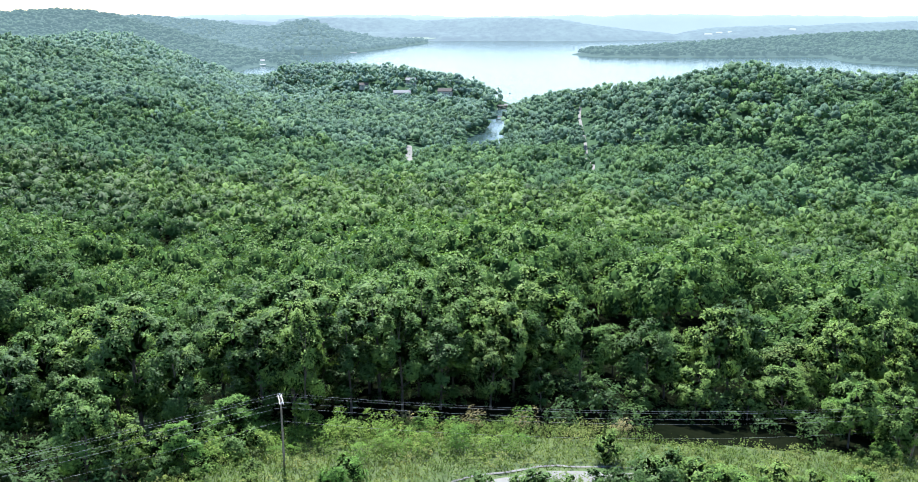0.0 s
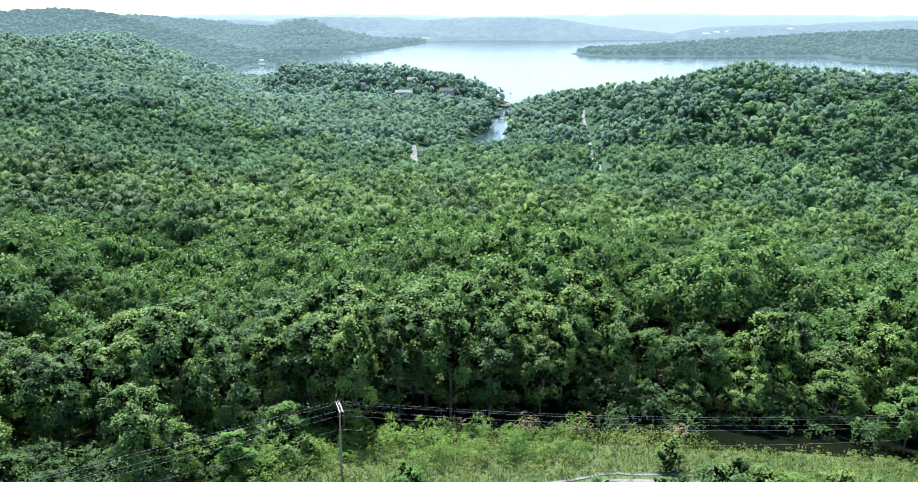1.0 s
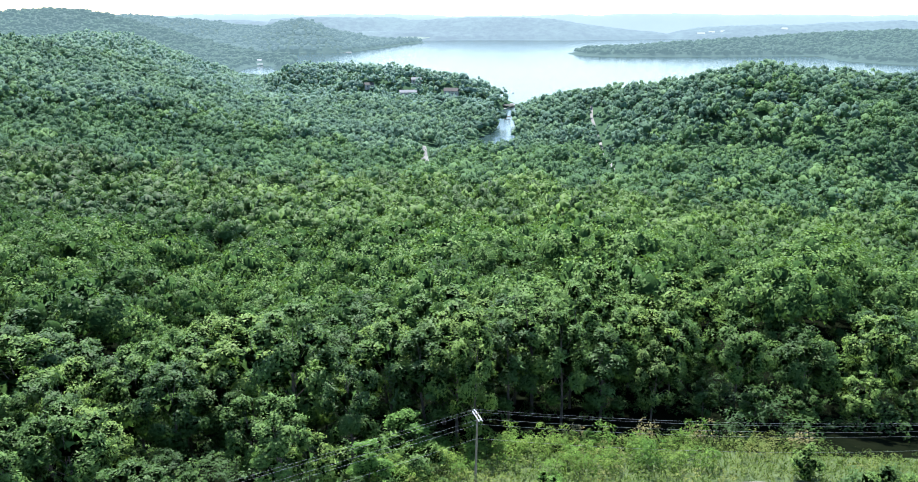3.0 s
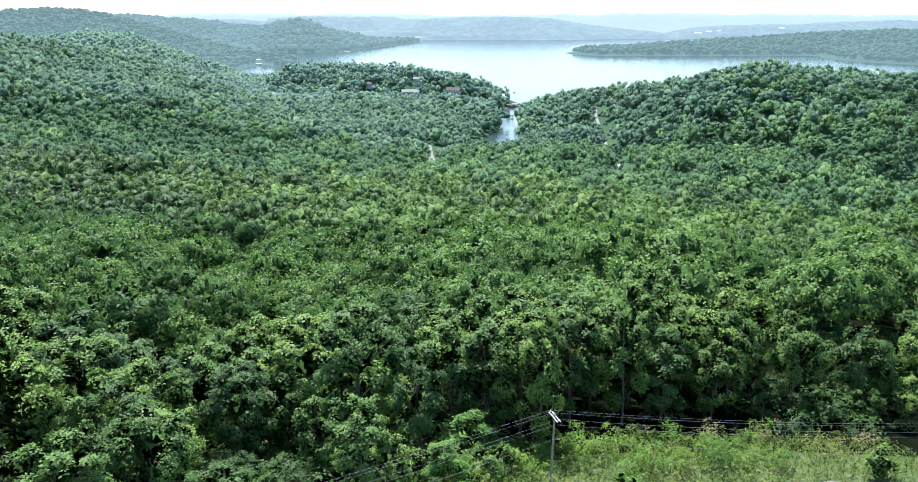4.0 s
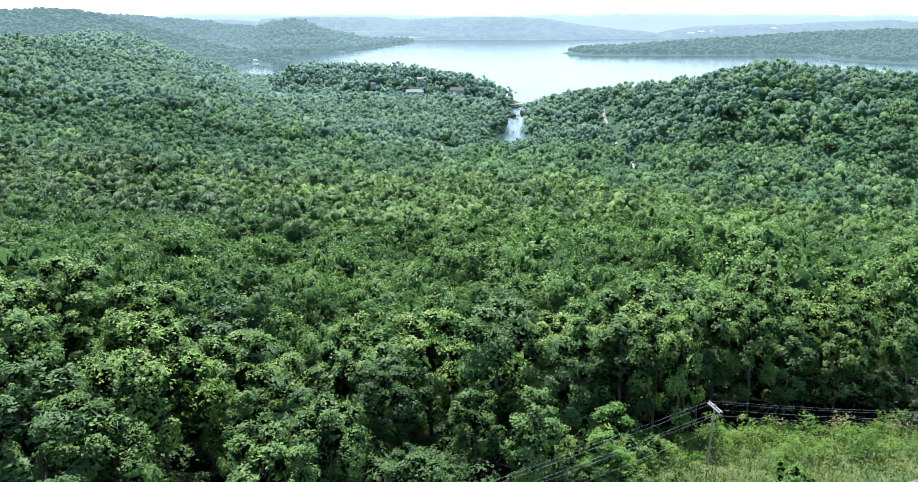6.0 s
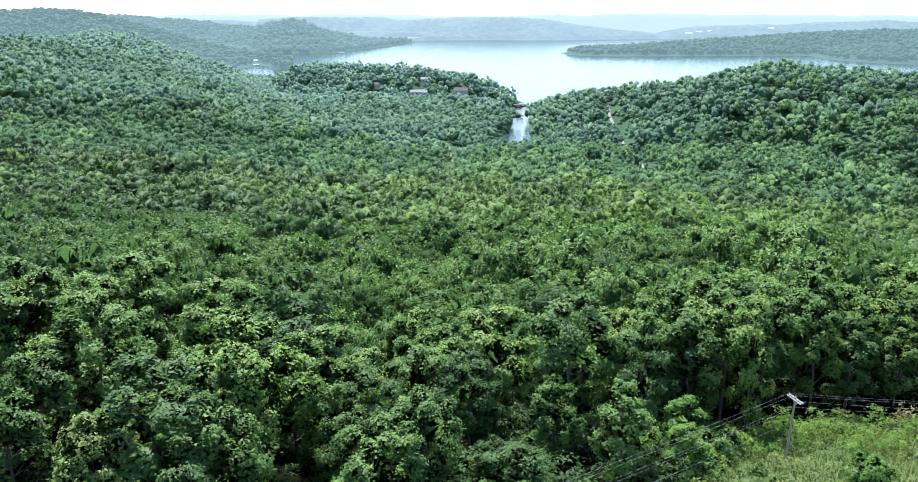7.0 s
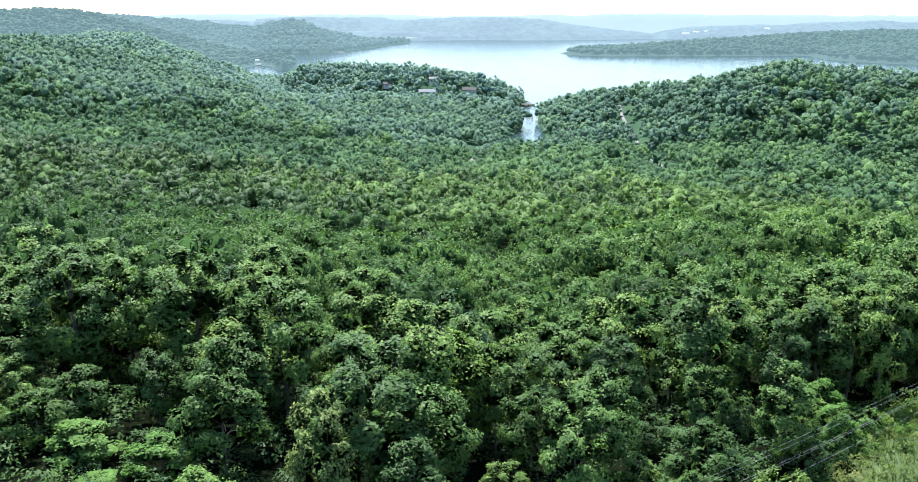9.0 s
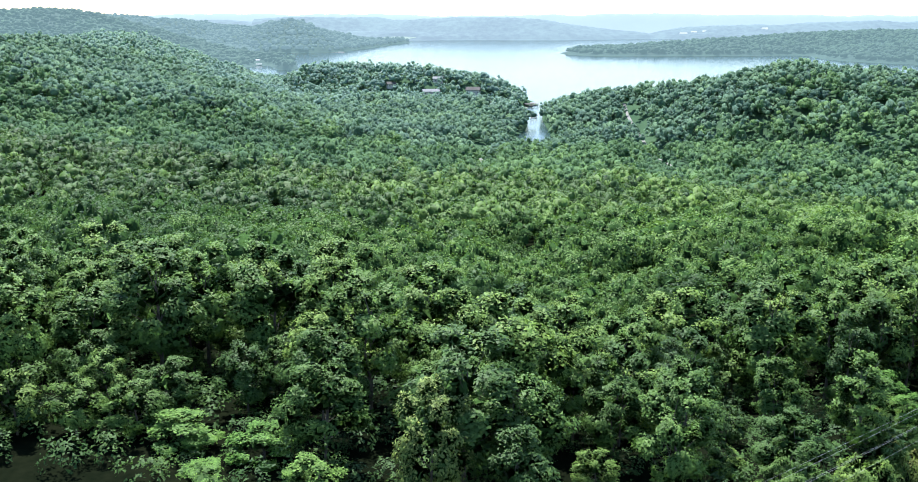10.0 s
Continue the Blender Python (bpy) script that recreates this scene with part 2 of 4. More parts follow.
def ground_height(x, y):
    x, y = np.asarray(x, float), np.asarray(y, float)
    g = np.interp(y, PROFILE_Y, PROFILE_Z)
    for off in (-14, -7, 7, 14):
        g = g + np.interp(y + off * np.clip(y / 150, 0.2, 2.5), PROFILE_Y, PROFILE_Z)
    g = g / 5
    # the long hill that climbs away on the left
    k = 0.05 + 0.06 * smooth(330, 470, y) + 0.11 * smooth(620, 860, y) + 0.14 * smooth(950, 1450, y)
    start = 100 + 70 * bell(y - 700, 110) * smooth(-300, -400, x) + 145 * smooth(950, 1450, y) + 130 * smooth(1400, 1700, y)
    left = np.minimum(k * np.maximum(-x - start, 0), 104 + 8 * waves(x, y, 500, 3) - 0.16 * np.maximum(-x - 600, 0) * smooth(1050, 1350, y))
    left = left * (1 - smooth(1500, 1850, y))
    g = g + left
    # the ground falls away to the right of the knoll, and a gully runs down beside it
    g = g - 20 * smooth(0, 190, x) * (1 - smooth(480, 720, y)) * smooth(60, 130, y + 0.4 * x)
    g = g + 4.5 * smooth(-84, -112, x) * (1 - smooth(135, 210, y)) * smooth(30, 70, y)
    g = g - 11 * bell(x + 72, 26) * smooth(95, 150, y) * (1 - smooth(270, 340, y))
    g = g + 1.5 * waves(x, y, 160, 5) * smooth(150, 300, y)
    # low wooded land on both sides of the narrow inlet
    west = np.interp(y, [880, 920, 1080, 1170, 1300], [-6, 4, 26, 36, 50])
    east = np.interp(y, [880, 915, 1130, 1280], [44, 52, 68, 94])
    low_west = LAKE + 13 * np.tanh((west - x) / 45) - 30 * (1 - smooth(780, 860, y)) - 60 * smooth(1240, 1330, y) - 40 * smooth(-300, -500, x)
    low_east = LAKE + 12 * np.tanh((x - east) / 40) - 30 * (1 - smooth(780, 860, y)) - 60 * smooth(1080, 1220, y) - 40 * smooth(250, 420, x)
    roll_far = 11 * waves(x, y, 520, 17) * smooth(1900, 2400, y)
    forms = [
        g, low_west, low_east,
        ridge(x, y, -240, 1400, -95, 1330, -38, -40, 82),            # wooded headland
        ridge(x, y, -95, 1330, -20, 1322, -40, -47, 62),             # its tip
        ridge(x, y, -20, 1322, 40, 1305, -47, -66, 50),
        ridge(x, y, 300, 905, 520, 800, -12, -26, 125),              # hill beyond the inlet
        ridge(x, y, 300, 905, 140, 1060, -14, -54, 105),
        ridge(x, y, 140, 1060, 105, 1180, -56, -76, 52),
        ridge(x, y, 310, 890, 335, 715, -18, -40, 84),               # its spur towards the valley
        ridge(x, y, -330, 1450, -420, 1800, -72, -80, 90),           # low land before the cove
        ridge(x, y, -570, 1700, -590, 2150, -66, -70, 80),           # west bank of the cove
        ridge(x, y, -412, 2130, -452, 2330, -74, -71, 34),           # and its east bank
        ridge(x, y, -640, 2480, -465, 2345, -62, -71, 56),           # spit that closes the cove
        ridge(x, y, -1900, 2500, -1190, 2650, 25, 44, 330),          # hills past the cove
        ridge(x, y, -1190, 2650, -770, 2340, 20, -60, 260),
        ridge(x, y, -2300, 3450, -1300, 3600, 34, 24, 260),
        ridge(x, y, -1300, 3600, -850, 3700, 20, -14, 220),
        ridge(x, y, -850, 3450, -535, 3130, -36, 14, 125),
        ridge(x, y, -535, 3130, -330, 3520, -8, -64, 120),
        ridge(x, y, -330, 3520, -160, 3800, -66, -78, 70),
        ridge(x, y, 1500, 3050, 2600, 2900, -30, -16, 360),          # long point across the water
        ridge(x, y, 1500, 3050, 520, 2830, -24, -72, 190),
        ridge(x, y, 1400, 2500, 2500, 2300, -50, -40, 260),
        ridge(x, y, -260, 4480, 90, 4400, -10, 0, 200),              # far shore
        ridge(x, y, 90, 4400, 480, 4330, 2, 6, 170),
        ridge(x, y, 480, 4330, 900, 4350, -10, -60, 170),
        ridge(x, y, 1300, 4350, 2800, 4500, -40, 0, 200),
        ridge(x, y, -1400, 4450, -300, 4500, 6, 2, 150),
        ridge(x, y, -900, 4200, -70, 4180, -52, -62, 130),
        ridge(x, y, -3400, 4790, 3600, 4790, 18, 16, 95) + 6 * waves(x, y, 1500, 11),
    ]
    k = 2.2
    top = np.maximum.reduce(forms)
    top = top + roll_far * smooth(LAKE, LAKE + 40, top)
    g = top + k * np.log(sum(np.exp(np.minimum((f - top) / k, 0)) for f in forms)) - k * 0.35
    # the cove
    g = np.minimum(g, LAKE - 5 + 60 * np.maximum(np.hypot((x + 440 + 0.23 * (y - 2000)) / 38, (y - 2115) / 165) - 0.85, 0) + 300 * smooth(2330, 2400, y))
    # the narrow arm of the lake
    mid = np.interp(y, [860, 920, 1080, 1170, 1285, 1360], [18, 28, 47, 56, 74, 100])
    half = np.interp(y, [868, 890, 920, 1000, 1100, 1160, 1285], [-4, 5, 11, 9, 4.5, 4.5, 10])
    arm = LAKE - 3.5 + 0.62 * np.maximum(np.abs(x - mid) - half, -5) + 200 * (1 - smooth(830, 872, y)) + 200 * smooth(1300, 1400, y)
    return np.minimum(g, np.maximum(arm, LAKE - 7))


def height(x, y):
    return float(ground_height(x, y))


# ------------------------------------------------------------------ mesh helpers
def mesh_from(name, verts, faces, mat, tone=None, smooth_faces=False, inside=None, dark=None, normals=None):
    """A mesh from arrays: verts (n, 3), faces (m, 3 or 4). dark marks the faces that take the second material."""
    me = bpy.data.meshes.new(name)
    verts = np.asarray(verts, np.float32)
    faces = np.asarray(faces, np.int32)
    me.vertices.add(len(verts))
    me.vertices.foreach_set("co", verts.ravel())
    me.loops.add(faces.size)
    me.loops.foreach_set("vertex_index", faces.ravel())
    me.polygons.add(len(faces))
    me.polygons.foreach_set("loop_start", np.arange(len(faces), dtype=np.int32) * faces.shape[1])
    if tone is not None:
        me.attributes.new("tone", "FLOAT", "POINT").data.foreach_set("value", np.asarray(tone, np.float32))
    me.update(calc_edges=True)
    me.polygons.foreach_set("use_smooth", np.full(len(faces), bool(smooth_faces)))
    me.materials.append(mat)
    if inside is not None:
        me.materials.append(inside)
        me.polygons.foreach_set("material_index", np.asarray(dark, bool).astype(np.int32))
    if normals is not None:
        me.normals_split_custom_set_from_vertices(np.asarray(normals, np.float32))
    return me


def part(name, bm, mat, parent=None, label=""):
    """Link a bmesh as one mesh object, under a thing where one is given."""
    me = bpy.data.meshes.new(name)
    bm.to_mesh(me)
    bm.free()
    me.materials.append(mat)
    ob = new(name, me)
    if parent is not None:
        ob.parent = parent
    return tagged(ob, label)


def grid_mesh(name, xs, ys, zs, mat, keep=None, smooth_faces=True):
    """xs, ys, zs: 2D arrays of one shape."""
    n, m = xs.shape
    verts = np.stack([xs, ys, zs], -1).reshape(-1, 3)
    i = (np.arange(n - 1)[:, None] * m + np.arange(m - 1)[None, :])
    quads = np.stack([i, i + 1, i + m + 1, i + m], -1).reshape(-1, 4)
    if keep is not None:
        quads = quads[keep.reshape(-1)]
    return mesh_from(name, verts, quads, mat, smooth_faces=smooth_faces)


def tube(bm, p0, p1, r0, r1, n=7):
    """A tapered round bar from p0 to p1."""
    a, b = Vector(p0), Vector(p1)
    q = (b - a).to_track_quat("Z", "Y")
    rings = []
    for c, r in ((a, r0), (b, r1)):
        rings.append([bm.verts.new(c + q @ Vector((r * math.cos(6.2832 * k / n), r * math.sin(6.2832 * k / n), 0))) for k in range(n)])
    for k in range(n):
        bm.faces.new((rings[0][k], rings[0][(k + 1) % n], rings[1][(k + 1) % n], rings[1][k]))
    bm.faces.new(rings[0][::-1])
    bm.faces.new(rings[1])


def box(bm, m, sx, sy, sz):
    """A box of that size, its base centred on the pose m."""
    bmesh.ops.create_cube(bm, size=1, matrix=m @ Matrix.Translation((0, 0, sz / 2)) @ Matrix.Diagonal((sx, sy, sz, 1)))


# ------------------------------------------------------------------ ground and lake
ROAD_X = np.array([-60, -30, -12, 0, 12, 24, 45, 80, 130, 220])
ROAD_Y = np.array([56, 74, 86.5, 94.6, 99.3, 99.6, 92, 78, 64, 48])


def road_y(x):
    return np.interp(x, ROAD_X, ROAD_Y)


def edge_y(x):
    """Where the wood begins, along the strip of weeds."""
    return np.interp(x, [-400, -136, -122, -70, -48, -36, -28, 40, 70, 120], [94, 93.5, 82, 70, 86, 104, 122, 124, 129, 142])


rows_y = np.concatenate([np.linspace(-700, 60, 20), np.arange(64, 140, 2.0), np.arange(140, 320, 5.0), 320 * (4950 / 320) ** np.linspace(0, 1, 170)])
cols = np.linspace(-1, 1, 261)
cols = np.sign(cols) * np.abs(cols) ** 1.15
wide = 420 + 0.72 * np.abs(rows_y)
gx = -40 + cols[None, :] * wide[:, None]
gy = np.repeat(rows_y[:, None], len(cols), 1)
gz = ground_height(gx, gy)
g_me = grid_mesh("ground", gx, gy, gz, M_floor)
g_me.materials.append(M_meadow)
for m in (M_dist_near, M_dist_mid, M_dist_far, M_floor_far):
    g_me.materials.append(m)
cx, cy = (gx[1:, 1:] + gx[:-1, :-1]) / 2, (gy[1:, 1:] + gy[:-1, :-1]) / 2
# the near-black floor runs 9 m out from the wood, painting its shade
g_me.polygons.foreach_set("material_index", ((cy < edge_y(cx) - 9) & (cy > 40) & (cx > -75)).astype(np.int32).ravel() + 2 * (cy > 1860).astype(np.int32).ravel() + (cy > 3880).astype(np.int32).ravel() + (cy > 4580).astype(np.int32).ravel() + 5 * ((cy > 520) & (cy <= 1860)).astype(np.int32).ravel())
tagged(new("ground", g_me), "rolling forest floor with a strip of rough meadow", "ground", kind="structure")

w_me = grid_mesh("water", *np.meshgrid(np.linspace(-3200, 3200, 9), np.linspace(820, 4950, 9)), np.full((9, 9), LAKE), M_water)
tagged(new("water", w_me), "wide calm pale lake reflecting the bright sky", "lake", kind="structure")

# road in the foreground
rx = np.linspace(-60, 220, 120)
ry = road_y(rx)
across = np.linspace(-1.9, 1.9, 5)
RX = np.repeat(rx[:, None], 5, 1)
RY = ry[:, None] + across[None, :]
RZ = ground_height(RX, RY) + 0.12
tagged(new("road", grid_mesh("road", RX, RY, RZ, M_road)), "narrow pale sunlit road beside the weedy meadow", "road", kind="structure")


verge = RY[:, -1:] + np.array([[1.5, 1.75, 2.05]]) + 0.25 * np.sin(rx[:, None] * 0.7)
VX = np.repeat(rx[:, None], 3, 1)
tagged(new("road_verge", grid_mesh("road_verge", VX, verge, ground_height(VX, verge) + 0.1, M_road)), "thin strip of pale gravel along the grass verge", "verge", kind="structure")

# pale lane that climbs through the trees beyond the inlet, and a glimpse of another
def lane(name, label, pts, wide):
    P = np.array(pts, float)
    u = np.linspace(0, len(P) - 1, 60)
    x, y = np.interp(u, np.arange(len(P)), P[:, 0]), np.interp(u, np.arange(len(P)), P[:, 1])
    LX = x[:, None] + np.linspace(-wide, wide, 5)[None, :]
    LY = np.repeat(y[:, None], 5, 1)
    tagged(new(name, grid_mesh(name, LX, LY, ground_height(LX, LY) + 0.35, M_road)), label, "road", kind="structure")


LANE_Y, LANE_X = [715, 760, 820, 900, 960, 1020], [112, 119, 122, 130, 133, 142]
lane("lane", "pale lane climbing between the trees", list(zip(LANE_X, LANE_Y)), 1.5)
GLADE_Y, GLADE_X = [738, 790, 830, 866], [-43, -46, -48, -51]
lane("lane_bend", "short bend of pale lane between trees", list(zip(GLADE_X, GLADE_Y)), 3.4)


# ------------------------------------------------------------------ trees
def unit(v):
    return v / (np.linalg.norm(v, axis=1)[:, None] + 1e-9)


def leaf_cards(rng, blobs, n, size, up=0.25, middle=None, shake=0.4, tuft=1.9, soft=0.2, lift=0.0):
    """Leaf sprays in tufts over the outside of a crown that is made of many clumps: corners and their normals."""
    B = np.array(blobs, float)
    C, R = B[:, :3], B[:, 3]
    core = C.mean(0) - np.array([0, 0, 0.25 * np.ptp(C[:, 2])]) if middle is None else np.array(middle, float)
    m = max(12, n // 3)
    i = rng.choice(len(B), m, p=R ** 2 / (R ** 2).sum())
    away = unit(C[i] - core) + np.array([0, 0, 0.2])
    d = unit(rng.normal(size=(m, 3)) + 0.75 * away)
    c = C[i] + d * (R[i] * rng.uniform(0.84, 1.04, m))[:, None] * np.array([1, 1, 0.9])
    far = np.linalg.norm(c[:, None, :] - C[None, :, :], axis=2)
    far[np.arange(m), i] = 1e9
    out = (far > R[None, :] * 0.82).all(1)
    c, d, away = c[out], d[out], away[out]
    pick = rng.randint(len(c), size=n)
    off = rng.normal(size=(n, 3)) * np.array([0.6, 0.6, 0.42])
    off = off - 0.5 * d[pick] * (off * d[pick]).sum(1)[:, None]
    pos = c[pick] + off * size * tuft
    face = unit(0.5 * d[pick] + 0.7 * away[pick] + 0.3 * off + np.array([0, 0, up]))
    nor = unit(face + rng.normal(size=(n, 3)) * shake + np.array([0, 0, 0.35]))
    t = unit(np.cross(nor, rng.normal(size=(n, 3))))
    b = np.cross(nor, t)
    s = size * rng.uniform(0.55, 1.35, (n, 1))
    e = rng.uniform(-0.3, 0.3, (n, 1))
    v = np.stack([pos - t * s * 0.6, pos + t * s * 0.6 - b * s * 0.42, pos + b * s * 0.62 + t * s * e - nor * s * 0.12], 1)
    nv = unit(face + rng.normal(size=(n, 3)) * soft + np.array([0, 0, lift]))
    return v.reshape(-1, 3), np.repeat(nv, 3, 0)


def crown_blobs(rng, h, r, n, base=0.32, size=0.27, widest=0.42):
    """Clumps of uneven size over a broad dome, with dents and overhangs."""
    out = [(0, 0, h * 0.66, r * 0.42)]
    lean = rng.uniform(-0.12, 0.12, 2) * r
    for k in range(n):
        u = ((k + rng.uniform(0, 0.9)) / n) ** 0.8
        z = base + (0.94 - base) * u
        w = r * max(0.12, 1 - abs((u - widest) / (widest + 0.06 if u < widest else 1.06 - widest)) ** 2.2) ** 0.5
        a = k * 2.39996 + rng.uniform(-0.6, 0.6)
        q = w * rng.uniform(0.62, 0.98) if rng.uniform() < 0.85 else w * rng.uniform(0.2, 0.6)
        out.append((q * math.cos(a) + lean[0] * u, q * math.sin(a) + lean[1] * u, h * z + rng.uniform(-0.3, 0.3), r * size * rng.uniform(0.6, 1.35)))
    return out


def lobed_crown(rng, h, r, base, lobes, subs, widest=0.45, size=0.42):
    """A grown crown: some large lobes on the boughs, each covered with smaller clumps. It returns the lobes and all clumps."""
    big, small = [], []
    lean = rng.uniform(-0.16, 0.16, 2) * r
    for k in range(lobes):
        u = (k + rng.uniform(0.1, 0.9)) / lobes
        q = r * size * rng.uniform(0.75, 1.25) * (1.08 - 0.3 * u)
        w = r * max(0.05, 1 - abs((u - widest) / (widest + 0.12 if u < widest else 1.02 - widest)) ** 2) ** 0.5 - q * 0.55
        w = max(0.0, w) * rng.uniform(0.8, 1.12)
        a = k * 2.39996 + rng.uniform(-0.5, 0.5)
        c = np.array([w * math.cos(a) + lean[0] * u, w * math.sin(a) + lean[1] * u, h * base + (h * (1 - base) - q) * u])
        big.append((*c, q))
        for j in range(subs):
            d = rng.normal(size=3) + np.array([math.cos(a) * 0.8, math.sin(a) * 0.8, 0.8])
            d /= np.linalg.norm(d)
            p = c + d * q * rng.uniform(0.7, 1.05) * np.array([1, 1, 0.95])
            small.append((*p, q * rng.uniform(0.3, 0.52)))
    return big, [(x, y, z, q * 0.85) for x, y, z, q in big] + small


def dome_blobs(rng, h, r, n, size, deep=1.0):
    """A forest crown: a round, deep dome of a few big clumps."""
    tall = r * rng.uniform(0.85, 1.15) * deep
    out = [(0, 0, h - tall * 0.62, r * 0.6)]
    for k in range(n):
        u = (k + rng.uniform(0.1, 0.9)) / n
        el = math.asin(-0.2 + 1.12 * u)
        a = k * 2.39996 + rng.uniform(-0.5, 0.5)
        q = r * size * rng.uniform(0.75, 1.25)
        w = (r - q * 0.7) * rng.uniform(0.85, 1.08)
        out.append((w * math.cos(el) * math.cos(a), w * math.cos(el) * math.sin(a), h - tall + tall * 0.85 * math.sin(el), q))
    return out


_ico = {}


def ico(level):
    """A unit sphere of triangles: verts and faces."""
    if level not in _ico:
        bm = bmesh.new()
        bmesh.ops.create_icosphere(bm, subdivisions=level, radius=1.0)
        bm.verts.index_update()
        _ico[level] = (np.array([v.co[:] for v in bm.verts]), np.array([[v.index for v in f.verts] for f in bm.faces]))
        bm.free()
    return _ico[level]


def crown_mass(rng, blobs, level, grow, rough=0.1):
    """The leafy mass of a round crown: one lumpy skin round all its clumps, open below."""
    d, f = ico(level)
    c, r = np.array([b[:3] for b in blobs]), np.array([b[3] for b in blobs])
    mid = c.mean(0) - np.array([0, 0, 0.6])
    c = c - mid
    along = d @ c.T
    inside = r[None, :] ** 2 - ((c ** 2).sum(1)[None, :] - along ** 2)
    each = np.where(inside > 0, along + np.sqrt(np.maximum(inside, 0)), 0)
    reach = each.max(1)
    reach = np.maximum(reach, np.median(reach) * 0.75) * grow * rng.uniform(1 - rough * 1.2, 1 + rough * 0.8, len(d))
    v = d * reach[:, None]
    nv = unit(unit(v - c[each.argmax(1)]) + 0.6 * d + np.array([0, 0, 0.15]))
    return v + mid, f[d[f, 2].mean(1) > -0.5], nv


def lobe_inside(rng, lobes, n, grow):
    """The inside of a lobed crown, coloured dark for its shade: ragged sprays through the middle of each lobe."""
    B = np.repeat(np.array(lobes, float), n, 0)
    q = B[:, 3:] * grow
    mid = B[:, :3] + unit(rng.normal(size=(len(B), 3))) * q * rng.uniform(0.2, 1.0, (len(B), 1))
    t = unit(rng.normal(size=(len(B), 3)))
    b = unit(np.cross(t, rng.normal(size=(len(B), 3))))
    k = q * rng.uniform(0.5, 1.0, (len(B), 1))
    v = np.stack([mid - t * k * 0.6, mid + t * k * 0.6 - b * k * 0.3, mid + b * k * 0.8], 1).reshape(-1, 3)
    return v, tris(v), np.repeat(unit(mid - B[:, :3] + np.array([0, 0, 0.1])), 3, 0)


def lobe_mass(rng, lobes, level, grow):
    """The leafy mass of a far crown: a rounded, uneven skin on each lobe."""
    d, f = ico(level)
    f = f[d[f, 2].mean(1) > -0.5]
    vs, fs, ns = [], [], []
    for k, (x, y, z, q) in enumerate(lobes):
        vs.append(d * q * grow * rng.uniform(0.78, 1.12, (len(d), 1)) + np.array([x, y, z]))
        fs.append(f + k * len(d))
        ns.append(unit(0.7 * d + unit(vs[-1] - np.array([0, 0, z * 0.7])) + np.array([0, 0, 0.15])))
    return np.concatenate(vs), np.concatenate(fs), np.concatenate(ns)


def with_cards(mass, cards):
    """Skin and leaf sprays together: corners, faces, which faces are skin, normals."""
    v, f, nv = mass
    n = len(cards[0]) // 3
    return (np.concatenate([v, cards[0]]), np.concatenate([f, np.arange(n * 3).reshape(-1, 3) + len(v)]),
            np.concatenate([np.ones(len(f), bool), np.zeros(n, bool)]), np.concatenate([nv, cards[1]]))


def tris(v):
    return np.arange(len(v)).reshape(-1, 3)


SIZES = {}


def make_tree(seed, h, r, lobes, subs, leaves, size, mat, base=0.32, name="tree", main_limbs=3, widest=0.45, clump=0.42, up=0.25):
    """A standing tree: trunk, limbs and a crown of leaf sprays. It returns the Empty at its foot."""
    rng = np.random.RandomState(seed)
    big, blobs = lobed_crown(rng, h, r, base, lobes, subs, widest, clump)
    tree = new(name)
    bm = bmesh.new()
    bend = [Vector((rng.uniform(-0.25, 0.25) * k, rng.uniform(-0.25, 0.25) * k, h * f)) for k, f in ((0, -0.06), (1, 0.2), (1.6, 0.45), (2, 0.72))]
    w = h * 0.009 + 0.03
    for a, b, r0, r1 in ((bend[0], bend[1], w * 1.25, w), (bend[1], bend[2], w, w * 0.75), (bend[2], bend[3], w * 0.75, w * 0.25)):
        tube(bm, a, b, r0, r1)
    ends = []
    for x, y, z, q in big:
        f = min(0.75, max(0.22, z / h - 0.2))
        foot = bend[1].lerp(bend[3], (f - 0.2) / 0.6)
        ends.append((foot, foot.lerp(Vector((x, y, z)), 0.75)))
    for k, e in ends[main_limbs:]:
        tube(bm, k, e, w * 0.26, w * 0.08, 4)
    part("trunk", bm, M_bark, tree)
    for k, e in ends[:main_limbs]:
        bm = bmesh.new()
        tube(bm, k, e, w * 0.34, w * 0.1, 5)
        part("limb", bm, M_bark, tree)
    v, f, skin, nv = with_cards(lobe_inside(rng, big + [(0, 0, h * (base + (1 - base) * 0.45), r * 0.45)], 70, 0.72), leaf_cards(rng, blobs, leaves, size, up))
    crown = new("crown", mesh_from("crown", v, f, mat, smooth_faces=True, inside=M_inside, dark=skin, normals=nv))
    crown.parent = tree
    SIZES[tree.name] = (h, r)
    return tree


near_kinds, edge_kinds = [], []
for i in range(8):
    q = random.Random(40 + i)
    near_kinds.append(tagged(make_tree(100 + i, q.uniform(15, 19), 3.7 + 1.7 * i / 7, q.choice((13, 15, 17)), 5, 5200, 0.29, M_leaf_near, 0.32, widest=0.42, clump=0.34),
                             "tall leafy green broadleaf tree in the forest", "tree", "forest trees"))
